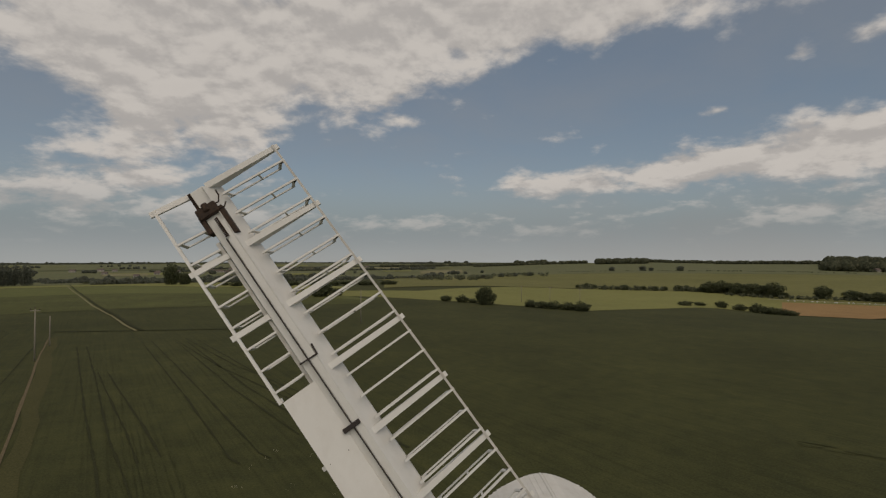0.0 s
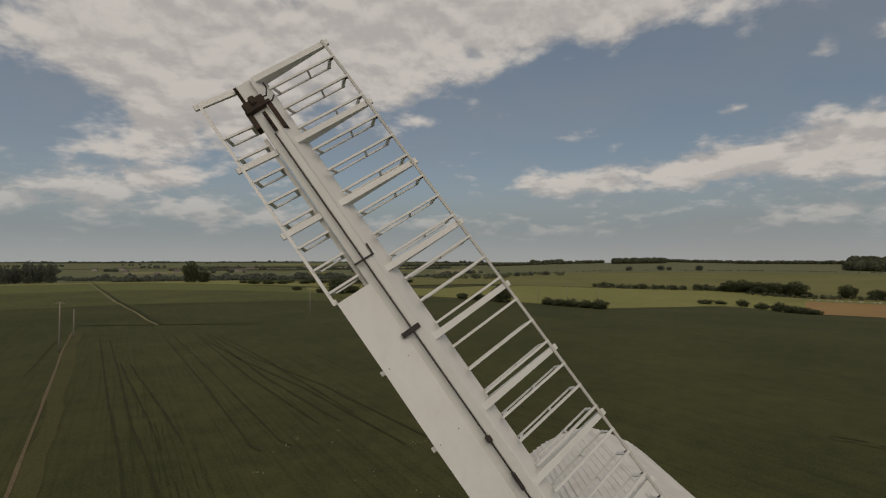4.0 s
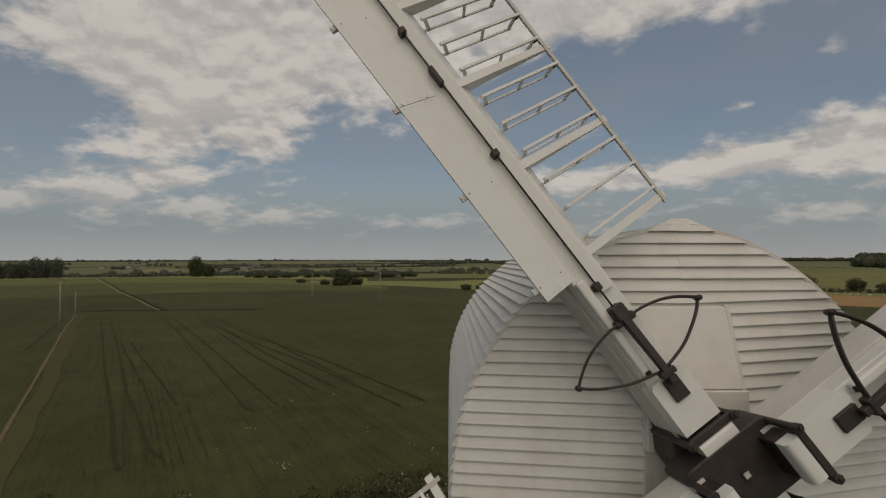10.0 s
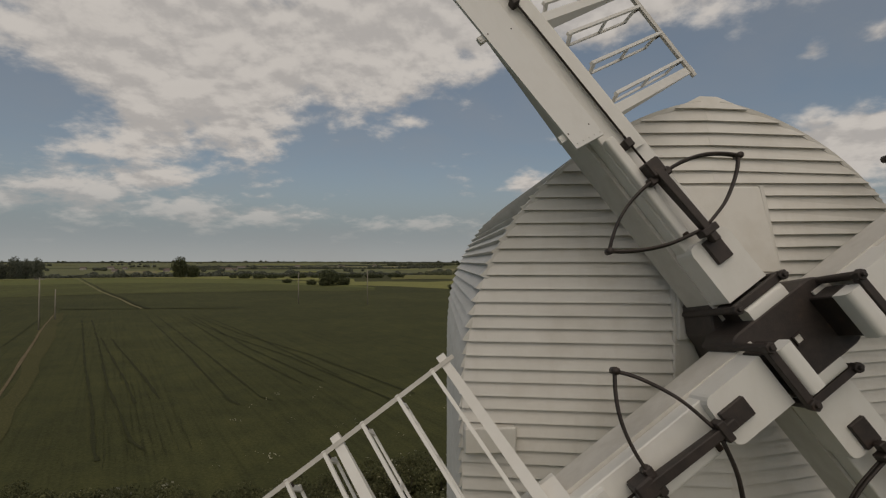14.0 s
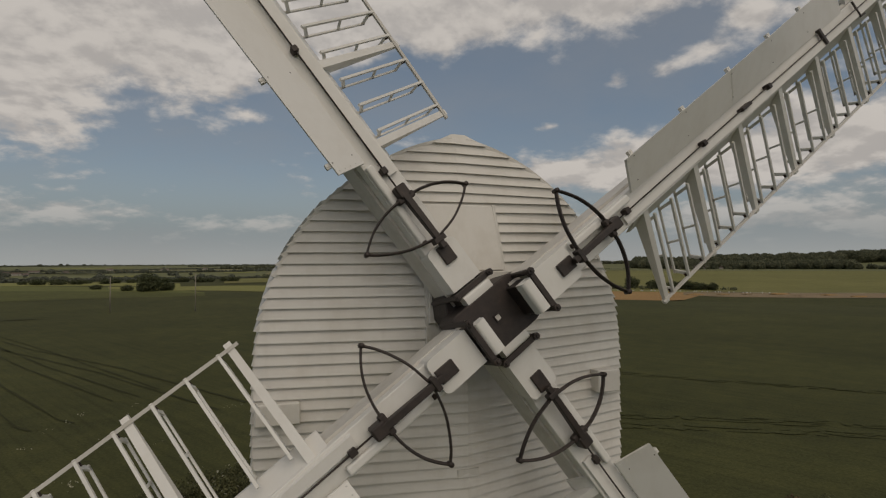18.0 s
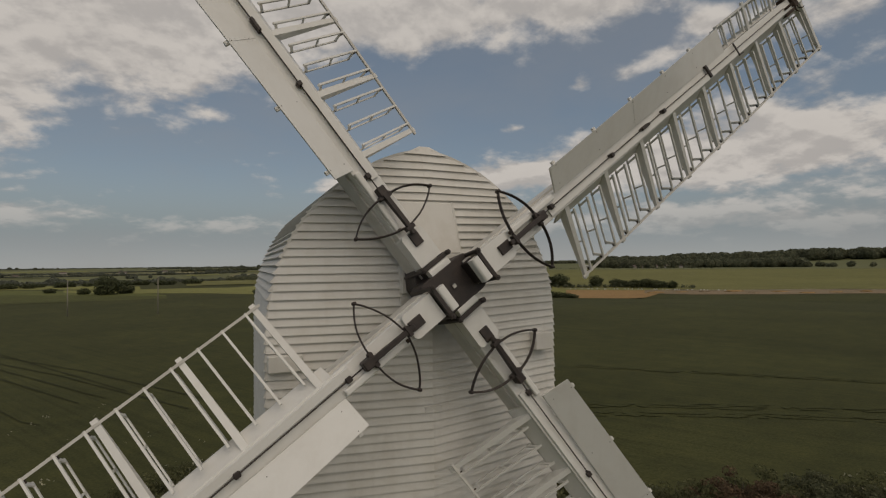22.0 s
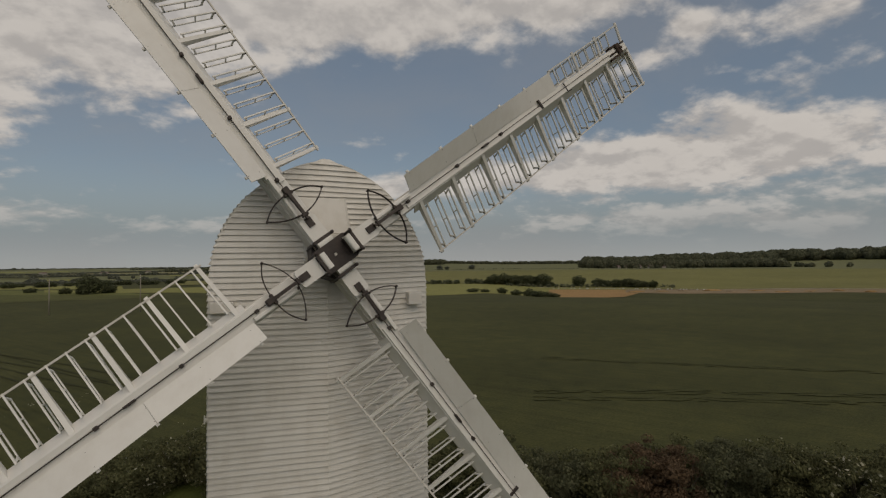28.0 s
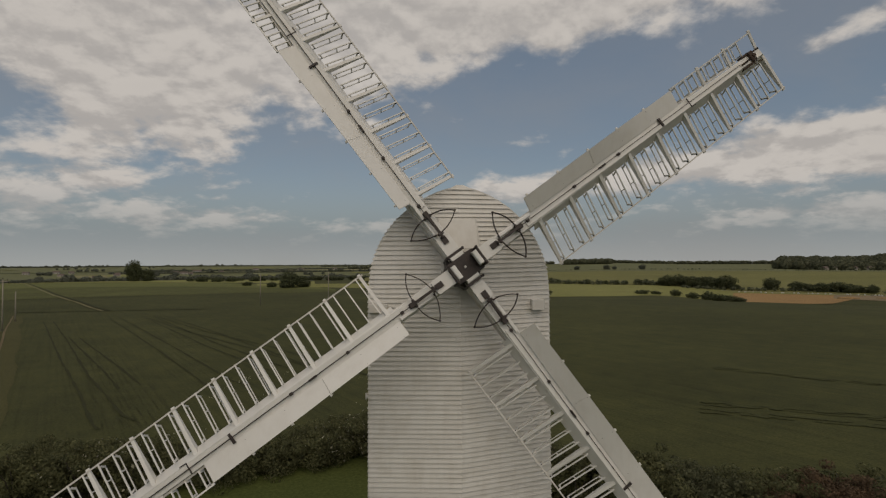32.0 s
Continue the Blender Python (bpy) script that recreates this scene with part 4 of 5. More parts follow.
    twisted(bm, BOARD_TOP, 7.32, -0.422, -0.396, board_d, 0.028, 8)
    part("hem_lath", bm, M_WHITE, sail, "thin white edge lath")
    bm = bmesh.new()
    twisted(bm, BOARD_TOP, 6.75, -0.125, -0.09, lambda r, s: -0.20, 0.07, 4)
    part("hem_lath", bm, M_GREYW, sail, "white inner edge lath")
    for r in BARS[3:]:
        bm = bmesh.new()
        e, d = board_s(r), board_d(r, board_s(r))
        box(bm, e - 0.034, e + 0.005, r - 0.019, r + 0.019, d - 0.052, d - 0.02)
        rod(bm, [(e - 0.022, r, d - 0.058), (e - 0.022, r, d - 0.016)], 0.008, 6)
        part("board_lug", bm, M_WHITE, sail)
    # outer lath and cross bars of the shutter side
    bm = bmesh.new()
    twisted(bm, 1.50, 7.33, -0.012, 0.012, lambda r, s: lat_d(r, out_s(r)) + 0.010, 0.03, 14)
    for v in bm.verts:
        v.co.x += out_s(v.co.y)
    part("hem_lath", bm, M_GREYW, sail, "thin white edge lath")
    for i, r in enumerate(BARS):
        bm = bmesh.new()
        s1 = out_s(r) + 0.045
        d0, d1 = lat_d(r, 0.10), lat_d(r, s1)
        hull8(bm, [(0.10, r - 0.029, d0 - 0.145), (s1, r - 0.024, d1 - 0.042), (s1, r + 0.024, d1 - 0.042), (0.10, r + 0.029, d0 - 0.145),
                   (0.10, r - 0.031, d0 - 0.005), (s1, r - 0.026, d1 - 0.005), (s1, r + 0.026, d1 - 0.005), (0.10, r + 0.031, d0 - 0.005)])
        part("sail_bar", bm, M_WHITE, sail, "white timber cross bar")
        if r > BOARD_TOP + 0.1:
            bm = bmesh.new()
            sbeam(bm, r, -0.06, -0.46, lambda a, s: board_d(a, s) - 0.02, 0.055, 0.028)
            part("sail_bar", bm, M_WHITE, sail)
    for i in range(8):
        for j in range(3):
            r = BARS[i + 1] + 0.085 + 0.235 * j
            so = out_s(r)
            bm = bmesh.new()
            sbeam(bm, r, 0.19, so + 0.012, lat_d, 0.020, 0.022)
            sbeam(bm, r, 0.21, so - 0.06, lat_d, 0.014, 0.018, -0.160)
            for s, lean, wide in ((0.215, 0.04, 0.026), (0.58, 0.0, 0.018), (so - 0.03, -0.055, 0.032)):
                beam(bm, (s, r, lat_d(r, s) + 0.006), (s + lean, r, lat_d(r, s + lean) - 0.168), wide, 0.014, (0, 1, 0))
            part("shutter_frame", bm, M_WHITE, sail)
            bm = bmesh.new()
            z = lat_d(r, so)
            box(bm, so - 0.042, so - 0.010, r - 0.013, r + 0.009, z - 0.030, z - 0.006)
            part("pivot", bm, M_RUST, sail, "dark iron shutter pivot")
            if r > BOARD_TOP + 0.02 and r < 7.1:
                bm = bmesh.new()
                sbeam(bm, r, -0.11, -0.40, board_d, 0.020, 0.022)
                sbeam(bm, r, -0.13, -0.38, board_d, 0.014, 0.018, -0.175)
                for s in (-0.14, -0.375):
                    beam(bm, (s, r, board_d(r, s) + 0.008), (s, r, board_d(r, s) - 0.183), 0.030, 0.012, (0, 1, 0))
                part("short_shutter_frame", bm, M_WHITE, sail)
    return sail


first = make_sail()
first.matrix_world = sail_pose(0)
for i in (1, 2, 3):
    copy_thing(first, sail_pose(i))


# ------------------------------------------------------------------ trees, hedges and poles
def leaf_mesh(name, blobs, count, size, mat, seed, shell=0.45):
    """Many small bent leaves in and on blobs (centre, radii), as one mesh."""
    rng = np.random.default_rng(seed)
    vol = np.array([b[1][0] * b[1][1] * b[1][2] for b in blobs]) ** 0.67
    pick = rng.choice(len(blobs), count, p=vol / vol.sum())
    c = np.array([b[0] for b in blobs])[pick]
    rad = np.array([b[1] for b in blobs])[pick]
    d = rng.normal(size=(count, 3))
    d /= np.linalg.norm(d, axis=1)[:, None]
    rr = (shell + (1.06 - shell) * rng.random(count) ** 0.55)[:, None]
    p = c + d * rad * rr
    u = rng.normal(size=(count, 3))
    u -= d * (u * d).sum(1)[:, None] * 0.75
    u /= np.linalg.norm(u, axis=1)[:, None]
    v = np.cross(u, d + rng.normal(size=(count, 3)) * 0.38)
    v /= np.linalg.norm(v, axis=1)[:, None] + 1e-9
    n = np.cross(u, v)
    s = (size * (0.6 + 0.8 * rng.random(count)))[:, None]
    quad = np.stack([p - u * s, p + v * s * 0.62 + n * s * 0.15, p + u * s, p - v * s * 0.62 + n * s * 0.15], 1).reshape(-1, 3)
    me = bpy.data.meshes.new(name)
    faces = np.arange(count * 4).reshape(-1, 4)
    me.from_pydata(quad.tolist(), [], faces.tolist())
    me.materials.append(mat)
    return me


def tree_meshes(h, w, seed, mat, count=900, size=0.42, low=0.12):
    """Trunk with limbs, and crown, of a broad tree h high and w wide."""
    rnd = random.Random(seed)
    bm = bmesh.new()
    rod(bm, [(0, 0, -0.3), (0.02 * h, 0, h * 0.22), (0.0, 0.02 * h, h * 0.5)], [h * 0.035, h * 0.026, h * 0.012], 7)
    blobs = []
    for k in range(6):
        a = k * 1.05 + rnd.uniform(-0.3, 0.3)
        reach, z = w * rnd.uniform(0.22, 0.34), h * rnd.uniform(0.38, 0.72)
        rod(bm, [(0.01 * h, 0, h * rnd.uniform(0.18, 0.3)), (reach * 0.5 * math.cos(a), reach * 0.5 * math.sin(a), z * 0.75), (reach * math.cos(a), reach * math.sin(a), z)], [h * 0.016, h * 0.01, h * 0.004], 5)
        q = rnd.uniform(0.20, 0.30)
        blobs.append(((reach * math.cos(a), reach * math.sin(a), z), (w * q, w * q, h * q * 0.85)))
    blobs.append(((0, 0, h * 0.74), (w * 0.30, w * 0.28, h * 0.24)))
    blobs.append(((w * 0.1, -w * 0.08, h * 0.40), (w * 0.36, w * 0.36, h * (0.40 - low))))
    if low < 0.05:
        for k in range(6):
            a = k * 1.05 + rnd.uniform(-0.3, 0.3)
            blobs.append(((w * 0.27 * math.cos(a), w * 0.27 * math.sin(a), h * 0.2), (w * 0.2, w * 0.2, h * 0.2)))
    for k in range(7):
        a = rnd.uniform(0, 6.3)
        blobs.append(((w * 0.42 * math.cos(a), w * 0.42 * math.sin(a), h * rnd.uniform(0.3, 0.75)), (w * 0.12, w * 0.12, h * 0.1)))
    trunk = mesh_from(bm, "trunk", M_BARK, True)
    return trunk, leaf_mesh("crown", blobs, count, size, mat, seed)


def plant(name, meshes, p, scale, turn, label, category, group=""):
    ob = new(name)
    ob.matrix_world = Matrix.LocRotScale(p, Euler((0, 0, turn)), Vector((scale[0], scale[0], scale[1])))
    for nm, me in zip(("trunk", "crown"), meshes):
        o = new(nm, me)
        o.parent = ob
    tagged(ob, label, category, group)
    return ob


random.seed(11)
OAKS = [tree_meshes(10, 10, 20 + i, M_LEAF, 2600, 0.42, 0.0) for i in range(4)]
# oaks for far off, with haze painted into their leaves
HAZED_OAKS = [tree_meshes(10, 10, 30 + i, M_HAZELEAF, 2200, 0.42, 0.0) for i in range(3)]
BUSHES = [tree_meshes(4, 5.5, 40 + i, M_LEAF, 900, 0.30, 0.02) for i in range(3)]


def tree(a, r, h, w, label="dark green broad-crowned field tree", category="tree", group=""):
    kit = random.choice(OAKS if r < 450 else HAZED_OAKS)
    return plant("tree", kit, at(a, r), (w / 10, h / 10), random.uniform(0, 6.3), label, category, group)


def bush(a, r, h, w, label="dark green rounded field bush", group="field bushes"):
    return plant("bush", random.choice(BUSHES), at(a, r), (w / 5.5, h / 4), random.uniform(0, 6.3), label, "bush", group)


# solitary trees
tree(-24.9, 398, 15.2, 9.6, "large dark oak standing beyond the wheat")
tree(-23.75, 396, 9.0, 8.2, "spreading dark tree beside the large oak")
tree(-10.9, 226, 7.6, 8.6, "round dark oak at the edge of the wheat")
tree(7.0, 189, 7.2, 7.4, "tall dark field tree in the hedge line")
tree(-9.3, 231, 3.6, 6, "low dark tree beside the round oak")
for a, r, h, w in ((2.6, 200, 2.4, 4.5), (4.4, 197, 3.0, 5.0), (5.6, 196, 1.8, 4), (11.8, 187, 2.8, 5), (13, 184, 2.6, 6), (14.4, 182, 3.0, 6), (15.8, 180, 2.9, 6), (17.2, 178, 3.4, 6.5),
                   (27.4, 238, 2.0, 6), (28.8, 244, 1.7, 5), (30.6, 246, 3.2, 5), (32.2, 246, 2.8, 6), (33.6, 244, 4.0, 6.5), (34.6, 240, 3.2, 7), (35.7, 238, 2.8, 7), (36.4, 239, 2.0, 5),
                   (-12.6, 236, 2.6, 5), (-11.4, 232, 2.2, 4), (-15, 258, 2.2, 5)):
    bush(a, r, h, w)
# hedge with trees behind the barley
for i in range(46):
    a = 17 + i * 0.98 + random.uniform(-0.3, 0.3)
    if a < 57:
        big = 29.5 < a < 35.6 or 37.9 < a < 38.7
        if a > 47 or 36.2 < a < 37.7 or 38.8 < a < 40:
            continue
        h = random.uniform(7.5, 9.6) if big else (random.uniform(5.0, 6.8) if 38.4 <= a < 48 else random.uniform(2.8, 4.3))
        r = interp(a, (28, 31, 36, 48), (376, 370, 362, 346))
        h *= r / 372
        tree(a, r + random.uniform(-4, 4), h, h * random.uniform(1.15, 1.6), "dark tree in the hedge behind the barley", "tree", "hedgerow trees")
for i in range(16):
    bush(-20 + i * 1.15 + random.uniform(-0.3, 0.3), 345 + random.uniform(-20, 20), random.uniform(2.2, 3.6), random.uniform(5, 9), "dark hedge bush behind the wheat", "hedge bushes")
for a, r, h in ((20.5, 812, 7), (23.5, 812, 8), (24.3, 812, 6), (27, 812, 8), (9, 620, 5.5), (10.5, 640, 5), (12, 650, 6), (7, 560, 5)):
    tree(a, r, h, h * 1.3, "small dark hedgerow tree on the slope", "tree", "slope trees")
# farm clump
for i in range(9):
    tree(-42.3 + i * 0.82 + random.uniform(-0.15, 0.15), 510 + random.uniform(-12, 40), random.uniform(11, 15) if i < 6 else random.uniform(16.5, 20), random.uniform(8, 10.5), "tall dark tree of the farm clump", "tree", "farm clump trees")


def woodland(name, spans, label, seed, size=1.8, mat=M_FARLEAF):
    """Distant woods as one mass: many leaf clumps in rows of crowns."""
    rng = random.Random(seed)
    blobs = []
    for a0, a1, r0, r1, h, n in spans:
        for _ in range(n):
            p = at(rng.uniform(a0, a1), rng.uniform(r0, r1))
            hh = h * rng.uniform(0.7, 1.2)
            blobs.append(((p.x, p.y, p.z + hh * 0.5), (hh * 0.55, hh * 0.55, hh * 0.52)))
    me = leaf_mesh(name, blobs, int(sum(2.4 * b[1][2] ** 2 * 3.7 for b in blobs)), size, mat, seed, 0.6)
    ob = new(name, me)
    tagged(ob, label, "woodland", kind="stuff")
    return ob


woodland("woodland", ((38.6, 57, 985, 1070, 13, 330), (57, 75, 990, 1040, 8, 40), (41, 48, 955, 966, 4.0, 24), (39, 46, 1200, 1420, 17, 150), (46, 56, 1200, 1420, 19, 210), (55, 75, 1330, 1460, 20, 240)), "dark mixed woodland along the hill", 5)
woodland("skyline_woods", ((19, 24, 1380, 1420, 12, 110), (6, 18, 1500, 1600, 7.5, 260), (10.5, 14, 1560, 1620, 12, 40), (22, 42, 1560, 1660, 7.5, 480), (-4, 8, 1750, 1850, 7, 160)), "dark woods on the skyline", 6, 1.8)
woodland("field_hedge", ((17, 28.5, 368, 376, 3.0, 60), (31, 48, 350, 357, 2.0, 110), (3, 50, 800, 812, 1.5, 260), (0, 8, 470, 560, 4.5, 46), (8, 14, 620, 740, 3.5, 46)), "dark low field hedges between the barley and the slope", 8, 0.7)


def hedge_lines(name, label, seed, mat, lines=22, copses=30):
    """Far hedges running every way across the valley, with copses between them, as one mass."""
    rng = random.Random(seed)
    blobs = []
    for _ in range(lines):
        r = 540 * math.exp(rng.uniform(0, 1.9))
        p, q = at(rng.uniform(-48, 6), r), at(rng.uniform(-48, 6), r * rng.uniform(0.8, 1.25))
        q = p + (q - p).normalized() * min((q - p).length, r * rng.uniform(0.2, 0.55))
        h = rng.uniform(1.6, 2.8) * (1 + r / 3500)
        for k in range(int((q - p).length / (0.75 * h))):
            c = p.lerp(q, (k + 0.5) * 0.75 * h / (q - p).length)
            hh = h * rng.uniform(0.6, 1.25) * (2.2 if rng.random() < 0.05 else 1.0)
            blobs.append(((c.x, c.y, terrain(c.x, c.y) + hh * 0.4), (hh * 0.7, hh * 0.7, hh * 0.6)))
    for _ in range(copses):
        r, a = 600 * math.exp(rng.uniform(0, 1.8)), rng.uniform(-46, 6)
        for k in range(rng.randint(3, 10)):
            p = at(a + rng.gauss(0, 0.7), r * rng.uniform(0.98, 1.02))
            hh = rng.uniform(4, 8)
            blobs.append(((p.x, p.y, p.z + hh * 0.45), (hh * 0.6, hh * 0.6, hh * 0.5)))
    for k in range(240):
        p = at(-46 + k * 0.2 + rng.uniform(-0.1, 0.1), 3700)
        hh = rng.uniform(4, 8)
        blobs.append(((p.x, p.y, p.z + hh * 0.3), (hh * 1.6, hh * 1.6, hh * 0.5)))
    me = leaf_mesh(name, blobs, int(sum(11 * b[1][2] * b[1][0] for b in blobs)), 1.7, mat, seed, 0.6)
    tagged(new(name, me), label, "hedges", kind="stuff")


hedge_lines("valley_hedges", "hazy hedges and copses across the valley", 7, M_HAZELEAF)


# near hedges round the mill yard
def hedge_bush(x, y, h, w, mat, label, seed, count=3200, size=0.085, blossom=0):
    rnd = random.Random(seed)
    ob = new("hedge_bush")
    ob.location = (x, y, terrain(x, y))
    bm = bmesh.new()
    for k in range(7):
        a = rnd.uniform(0, 6.3)
        q = w * rnd.uniform(0.15, 0.4)
        rod(bm, [(0.1 * math.cos(a), 0.1 * math.sin(a), -0.1), (q * 0.5 * math.cos(a), q * 0.5 * math.sin(a), h * 0.45), (q * math.cos(a), q * math.sin(a), h * rnd.uniform(0.7, 0.95))], [0.035, 0.022, 0.008], 5)
    part("stem", bm, M_BARK, ob, "", True)
    blobs = []
    for k in range(26):
        a, q = rnd.uniform(0, 6.3), rnd.uniform(0, 0.5)
        s = rnd.uniform(0.13, 0.22)
        blobs.append(((w * q * math.cos(a), w * q * math.sin(a), max(0.3, (h - w * s * 0.8) * rnd.uniform(0.12, 1.0))), (w * s, w * s, w * s * 0.8)))
    for k in range(16):
        a, q = rnd.uniform(0, 6.3), rnd.uniform(0.1, 0.55)
        blobs.append(((w * q * math.cos(a), w * q * math.sin(a), h * rnd.uniform(0.72, 0.96)), (w * 0.12, w * 0.12, 0.2)))
    cr = new("foliage", leaf_mesh("foliage", blobs, count, size, mat, seed, 0.62))
    cr.parent = ob
    if blossom:
        fl = new("blossom", leaf_mesh("blossom", [(c, (r[0] * 1.05, r[1] * 1.05, r[2] * 1.08)) for c, r in blobs], blossom, 0.075, M_BLOSSOM, seed + 1, 0.97))
        fl.parent = ob
        fl["label"] = "flat cream blossom heads"
    tagged(ob, label, "bush", "yard hedge")
    return ob


random.seed(21)
seed = 100
LINE = ((-17, -13, -10, -6, -3, 3, 7, 9.5, 11.5, 13.5, 16, 18.5, 19.8, 24), (15.6, 15.9, 16.4, 18.2, 19.4, 14.0, 11.0, 9.6, 9.0, 8.2, 7.3, 6.4, 5.2, 2.6))
TALL = ((-17, -13, -10, -7, -4, -2, 3, 7, 9, 10.5, 12.4, 13.2, 14.6, 16, 20), (2.1, 2.2, 1.4, 1.2, 1.7, 2.0, 2.2, 2.5, 2.5, 2.35, 2.3, 2.3, 2.3, 2.35, 2.3))
xs = -17.0
while xs < 24:
    for row in range(2):
        x = xs + random.uniform(-0.3, 0.3)
        y = interp(x, *LINE) + row * 1.2 + random.uniform(-0.3, 0.3)
        kind, label, blo = M_HEDGE, "dense dull green hawthorn hedge bush", 0
        if 12.9 < x < 16.0 and row == 0 or 13.6 < x < 15.2:
            kind, label = M_COPPER, "reddish brown copper-leaved bush in the hedge"
        elif 9.4 < x < 11.2 or 16.4 < x < 18.2:
            kind, label = M_GREYLEAF, "tall grey-green willow bush in the hedge"
        elif 19.3 < x < 20.9:
            blo, label = 150, "green bush with yellow cream flower heads"
        elif -15 < x < -11.5 or -4.2 < x < -1:
            blo, label = 80, "green elder bush with cream blossom"
        h = interp(x, *TALL) * random.uniform(0.90, 1.05)
        w = random.uniform(2.2, 3.0)
        hedge_bush(x, y, h, w, kind, label, seed, int(2600 + 1700 * h), 0.055, blo)
        seed += 3
    xs += 1.45

# loose cream flower heads among the wheat near the yard
rng = np.random.default_rng(77)
me = leaf_mesh("wild_flowers", [((float(x), float(y), 0.35), (0.35, 0.35, 0.12)) for x, y in zip(rng.uniform(-16, 0, 26), rng.uniform(24, 40, 26))], 100, 0.048, M_BLOSSOM, 78)
tagged(new("wild_flowers", me), "scattered cream wild flowers in the wheat", "flowers", kind="stuff")


def power_pole(x, y, h, label, double=False):
    ob = new("power_pole")
    ob.location = (x, y, terrain(x, y))
    bm = bmesh.new()
    rod(bm, [(0, 0, -0.3), (0, 0, h * 0.5), (0, 0, h)], [0.11, 0.10, 0.08], 9)
    part("pole", bm, M_POLE, ob, "", True)
    if double:
        bm = bmesh.new()
        beam(bm, (-0.75, 0, h - 0.25), (0.75, 0, h - 0.25), 0.09, 0.11)
        part("cross_arm", bm, M_POLE, ob)
        for s in (-0.68, 0.0, 0.68):
            bm = bmesh.new()
            z = h - 0.2 if s else h
            rod(bm, [(s, 0, z), (s, 0, z + 0.12), (s, 0, z + 0.14), (s, 0, z + 0.32)], [0.02, 0.02, 0.075, 0.05], 8)
            part("insulator", bm, M_PORCELAIN, ob, "", True)
    tagged(ob, label, "power pole", "power poles")


power_pole(-60.3, 79.5, 7.9, "grey timber power pole with cross arm in the wheat", True)
power_pole(-67.8, 94, 5.4, "slim grey timber pole in the wheat")
power_pole(-32.6, 127, 7.6, "grey timber power pole in the wheat")
power_pole(-15.6, 124, 8.2, "grey timber power pole in the wheat")
power_pole(39.9, 207, 6.8, "grey timber power pole by the hedge", True)
power_pole(61, 198, 6.8, "grey timber power pole by the hedge", True)
power_pole(51.8, 208, 6.8, "grey timber power pole by the hedge", True)


def far_house(a, r, w, h, label, turn):
    ob = new("farmhouse")
    ob.matrix_world = Matrix.LocRotScale(at(a, r), Euler((0, 0, turn)), None)
    bm = bmesh.new()
    box(bm, -w / 2, w / 2, -3, 3, -0.5, h)
    part("wall", bm, M_WALL, ob)
    bm = bmesh.new()
    v = [(-w / 2 - 0.3, -3.4, h), (w / 2 + 0.3, -3.4, h), (w / 2 + 0.3, 3.4, h), (-w / 2 - 0.3, 3.4, h), (-w / 2 - 0.3, 0, h + 2.8), (w / 2 + 0.3, 0, h + 2.8)]
    vs = [bm.verts.new(p) for p in v]
    for f in ((3, 2, 1, 0), (0, 1, 5, 4), (2, 3, 4, 5), (1, 2, 5), (3, 0, 4)):
        bm.faces.new([vs[k] for k in f])
    part("roof", bm, M_BRICKROOF, ob)
    for x in (-w / 4, w / 4):
        bm = bmesh.new()
        box(bm, x - 0.6, x + 0.6, -3.06, -3.0, 1.0, 2.3)
        part("window", bm, M_GLASSDARK, ob)
    tagged(ob, label, "house", "distant houses")


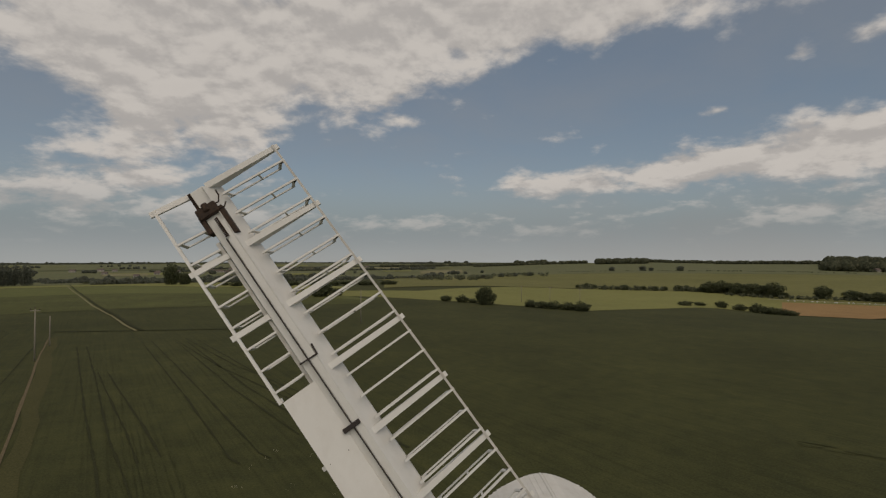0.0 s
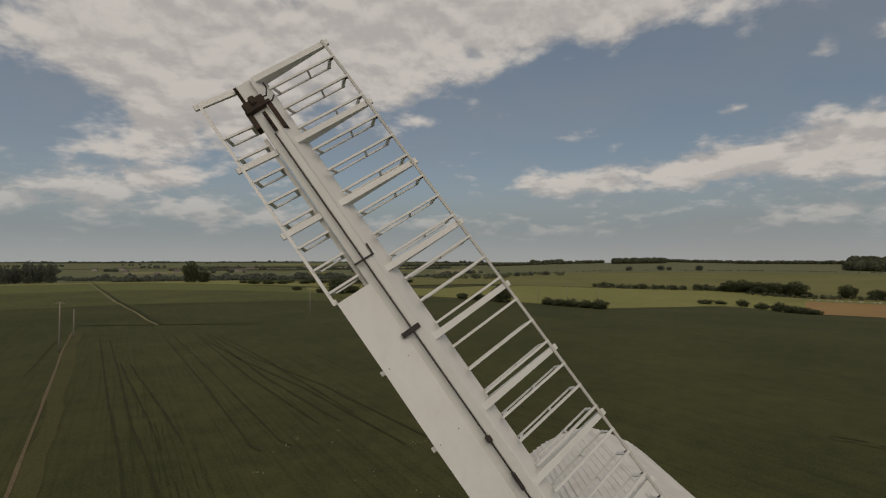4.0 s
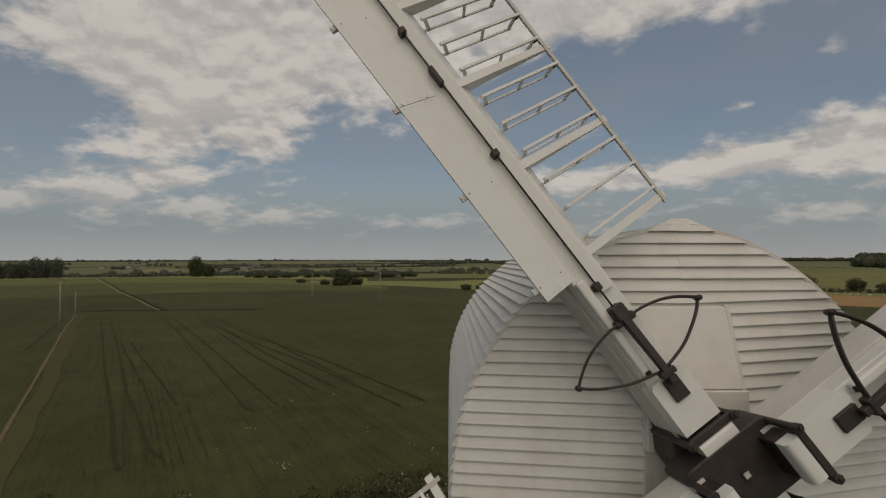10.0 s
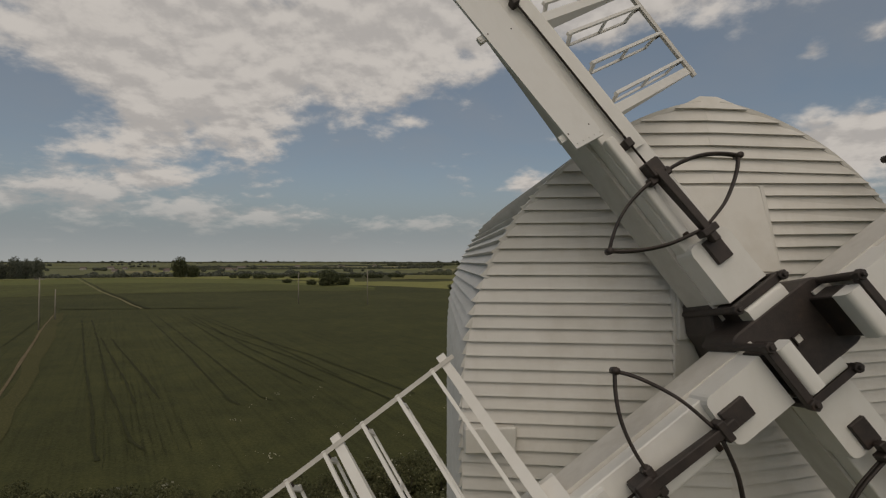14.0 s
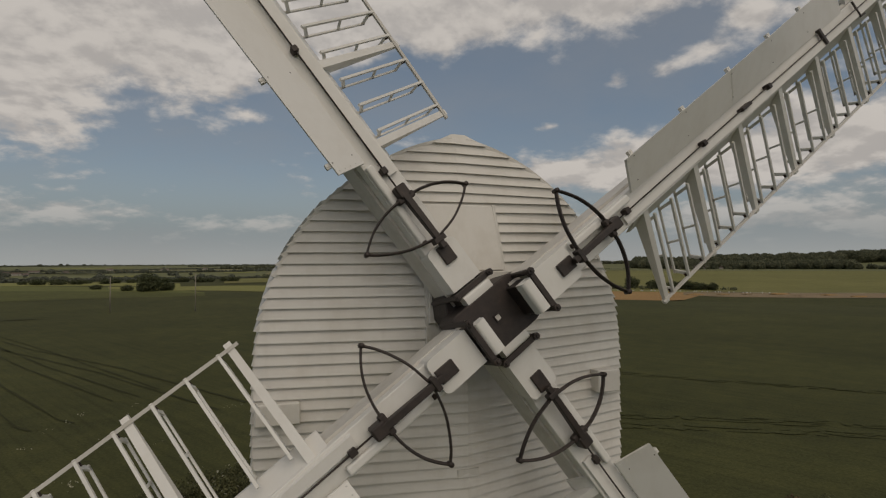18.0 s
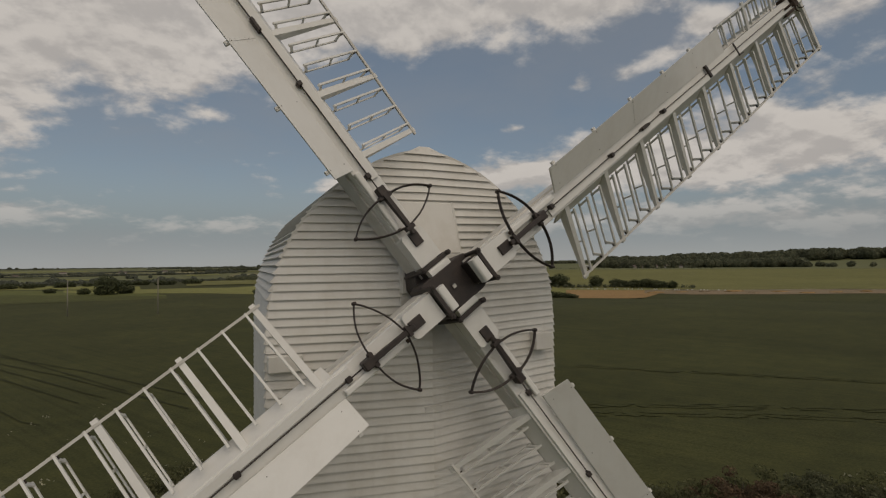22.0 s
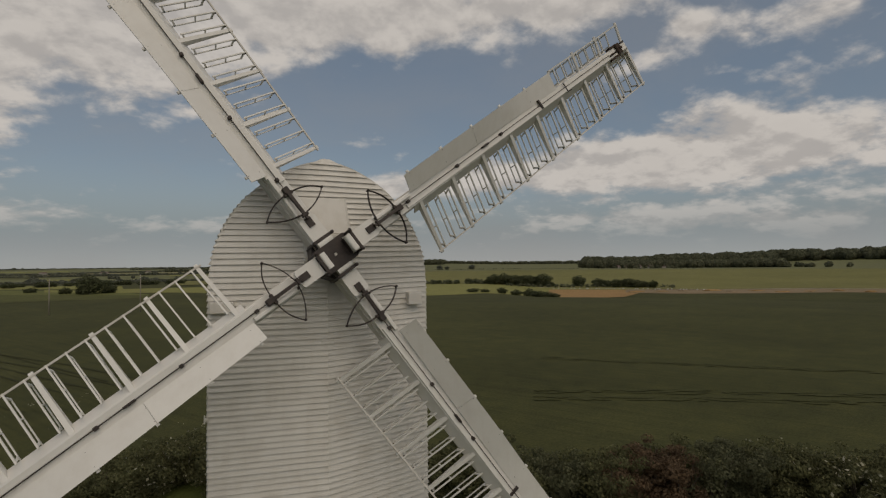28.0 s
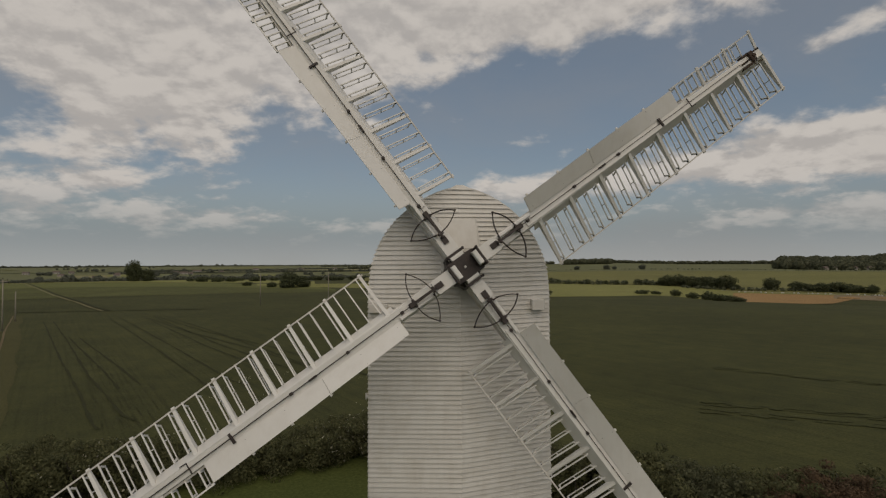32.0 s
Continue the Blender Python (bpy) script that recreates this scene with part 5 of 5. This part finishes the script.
for a, r, w, h, tn in ((-27.5, 1050, 9, 2.8, 0.2), (-25.8, 1180, 11, 3, 0.5), (-24, 1300, 9, 3, 0.0), (-19, 1450, 20, 4, 0.3), (-16.8, 1380, 10, 3, 0.6), (-13.5, 1680, 16, 4, 0.2), (-30, 1220, 10, 3, 0.1), (-9, 1600, 18, 3.5, 0.3), (-5.5, 1740, 14, 3.5, 0.8), (-20.2, 1290, 15, 3.5, 0.2), (-20.9, 1330, 11, 3.5, 0.9), (-19.6, 1240, 9, 3, 0.5), (-30.3, 1480, 14, 4, 0.2), (-29.2, 1440, 10, 3.5, 0.7), (-32.4, 1420, 12, 4, 0.1), (-25.7, 1270, 9, 3, 0.4), (42.3, 974, 8, 3, 0.3), (43.0, 978, 7, 3, 0.9), (44.4, 975, 9, 3.2, 0.6), (45.4, 979, 7, 3, 0.2), (46.7, 974, 9, 3, 0.8)):
    far_house(a, r, w, h, "distant pale farmhouse with a brown roof", tn)

# works strip: sacks and a heap
random.seed(31)
for i in range(34):
    a = 36.5 + i * 0.42 + random.uniform(-0.45, 0.45)
    bm = bmesh.new()
    bmesh.ops.create_icosphere(bm, subdivisions=2, radius=0.30)
    for v in bm.verts:
        v.co = Vector((v.co.x * 1.5, v.co.y * 0.9, max(-0.3, v.co.z * 0.9))) + Vector((0, 0, 0.3)) + noise.noise_vector(v.co * 2 + Vector((i, 0, 0))) * 0.15
    ob = part("bulk_bag", bm, M_BAG, None, "", True)
    ob.location = at(a, interp(a, (36, 42, 52), (335, 334, 331)), 0.15)
    tagged(ob, "white filled bulk bag lying beside the works strip", "bulk bag", "works bags")
for i in range(11):
    a = 45 + i * 2.1 + random.uniform(-0.4, 0.4)
    bm = bmesh.new()
    bmesh.ops.create_icosphere(bm, subdivisions=3, radius=1.0)
    sx, sz = random.uniform(2, 6), random.uniform(0.25, 0.75)
    for v in bm.verts:
        k = 1 + noise.noise(v.co * 2.3 + Vector((i * 3.1, 0, 0))) * 0.75
        v.co = Vector((v.co.x * sx * k, v.co.y * 2.4 * k, max(-0.2, v.co.z * sz * k)))
    ob = part("soil_mound", bm, random.choice((M_SOIL, M_SPOIL)), None, "", True)
    ob.location = at(a, interp(a, (45, 68), (310, 345)) + random.uniform(-9, 9), 0.1)
    tagged(ob, "low heap of brown excavated soil", "soil heap", "spoil heaps")
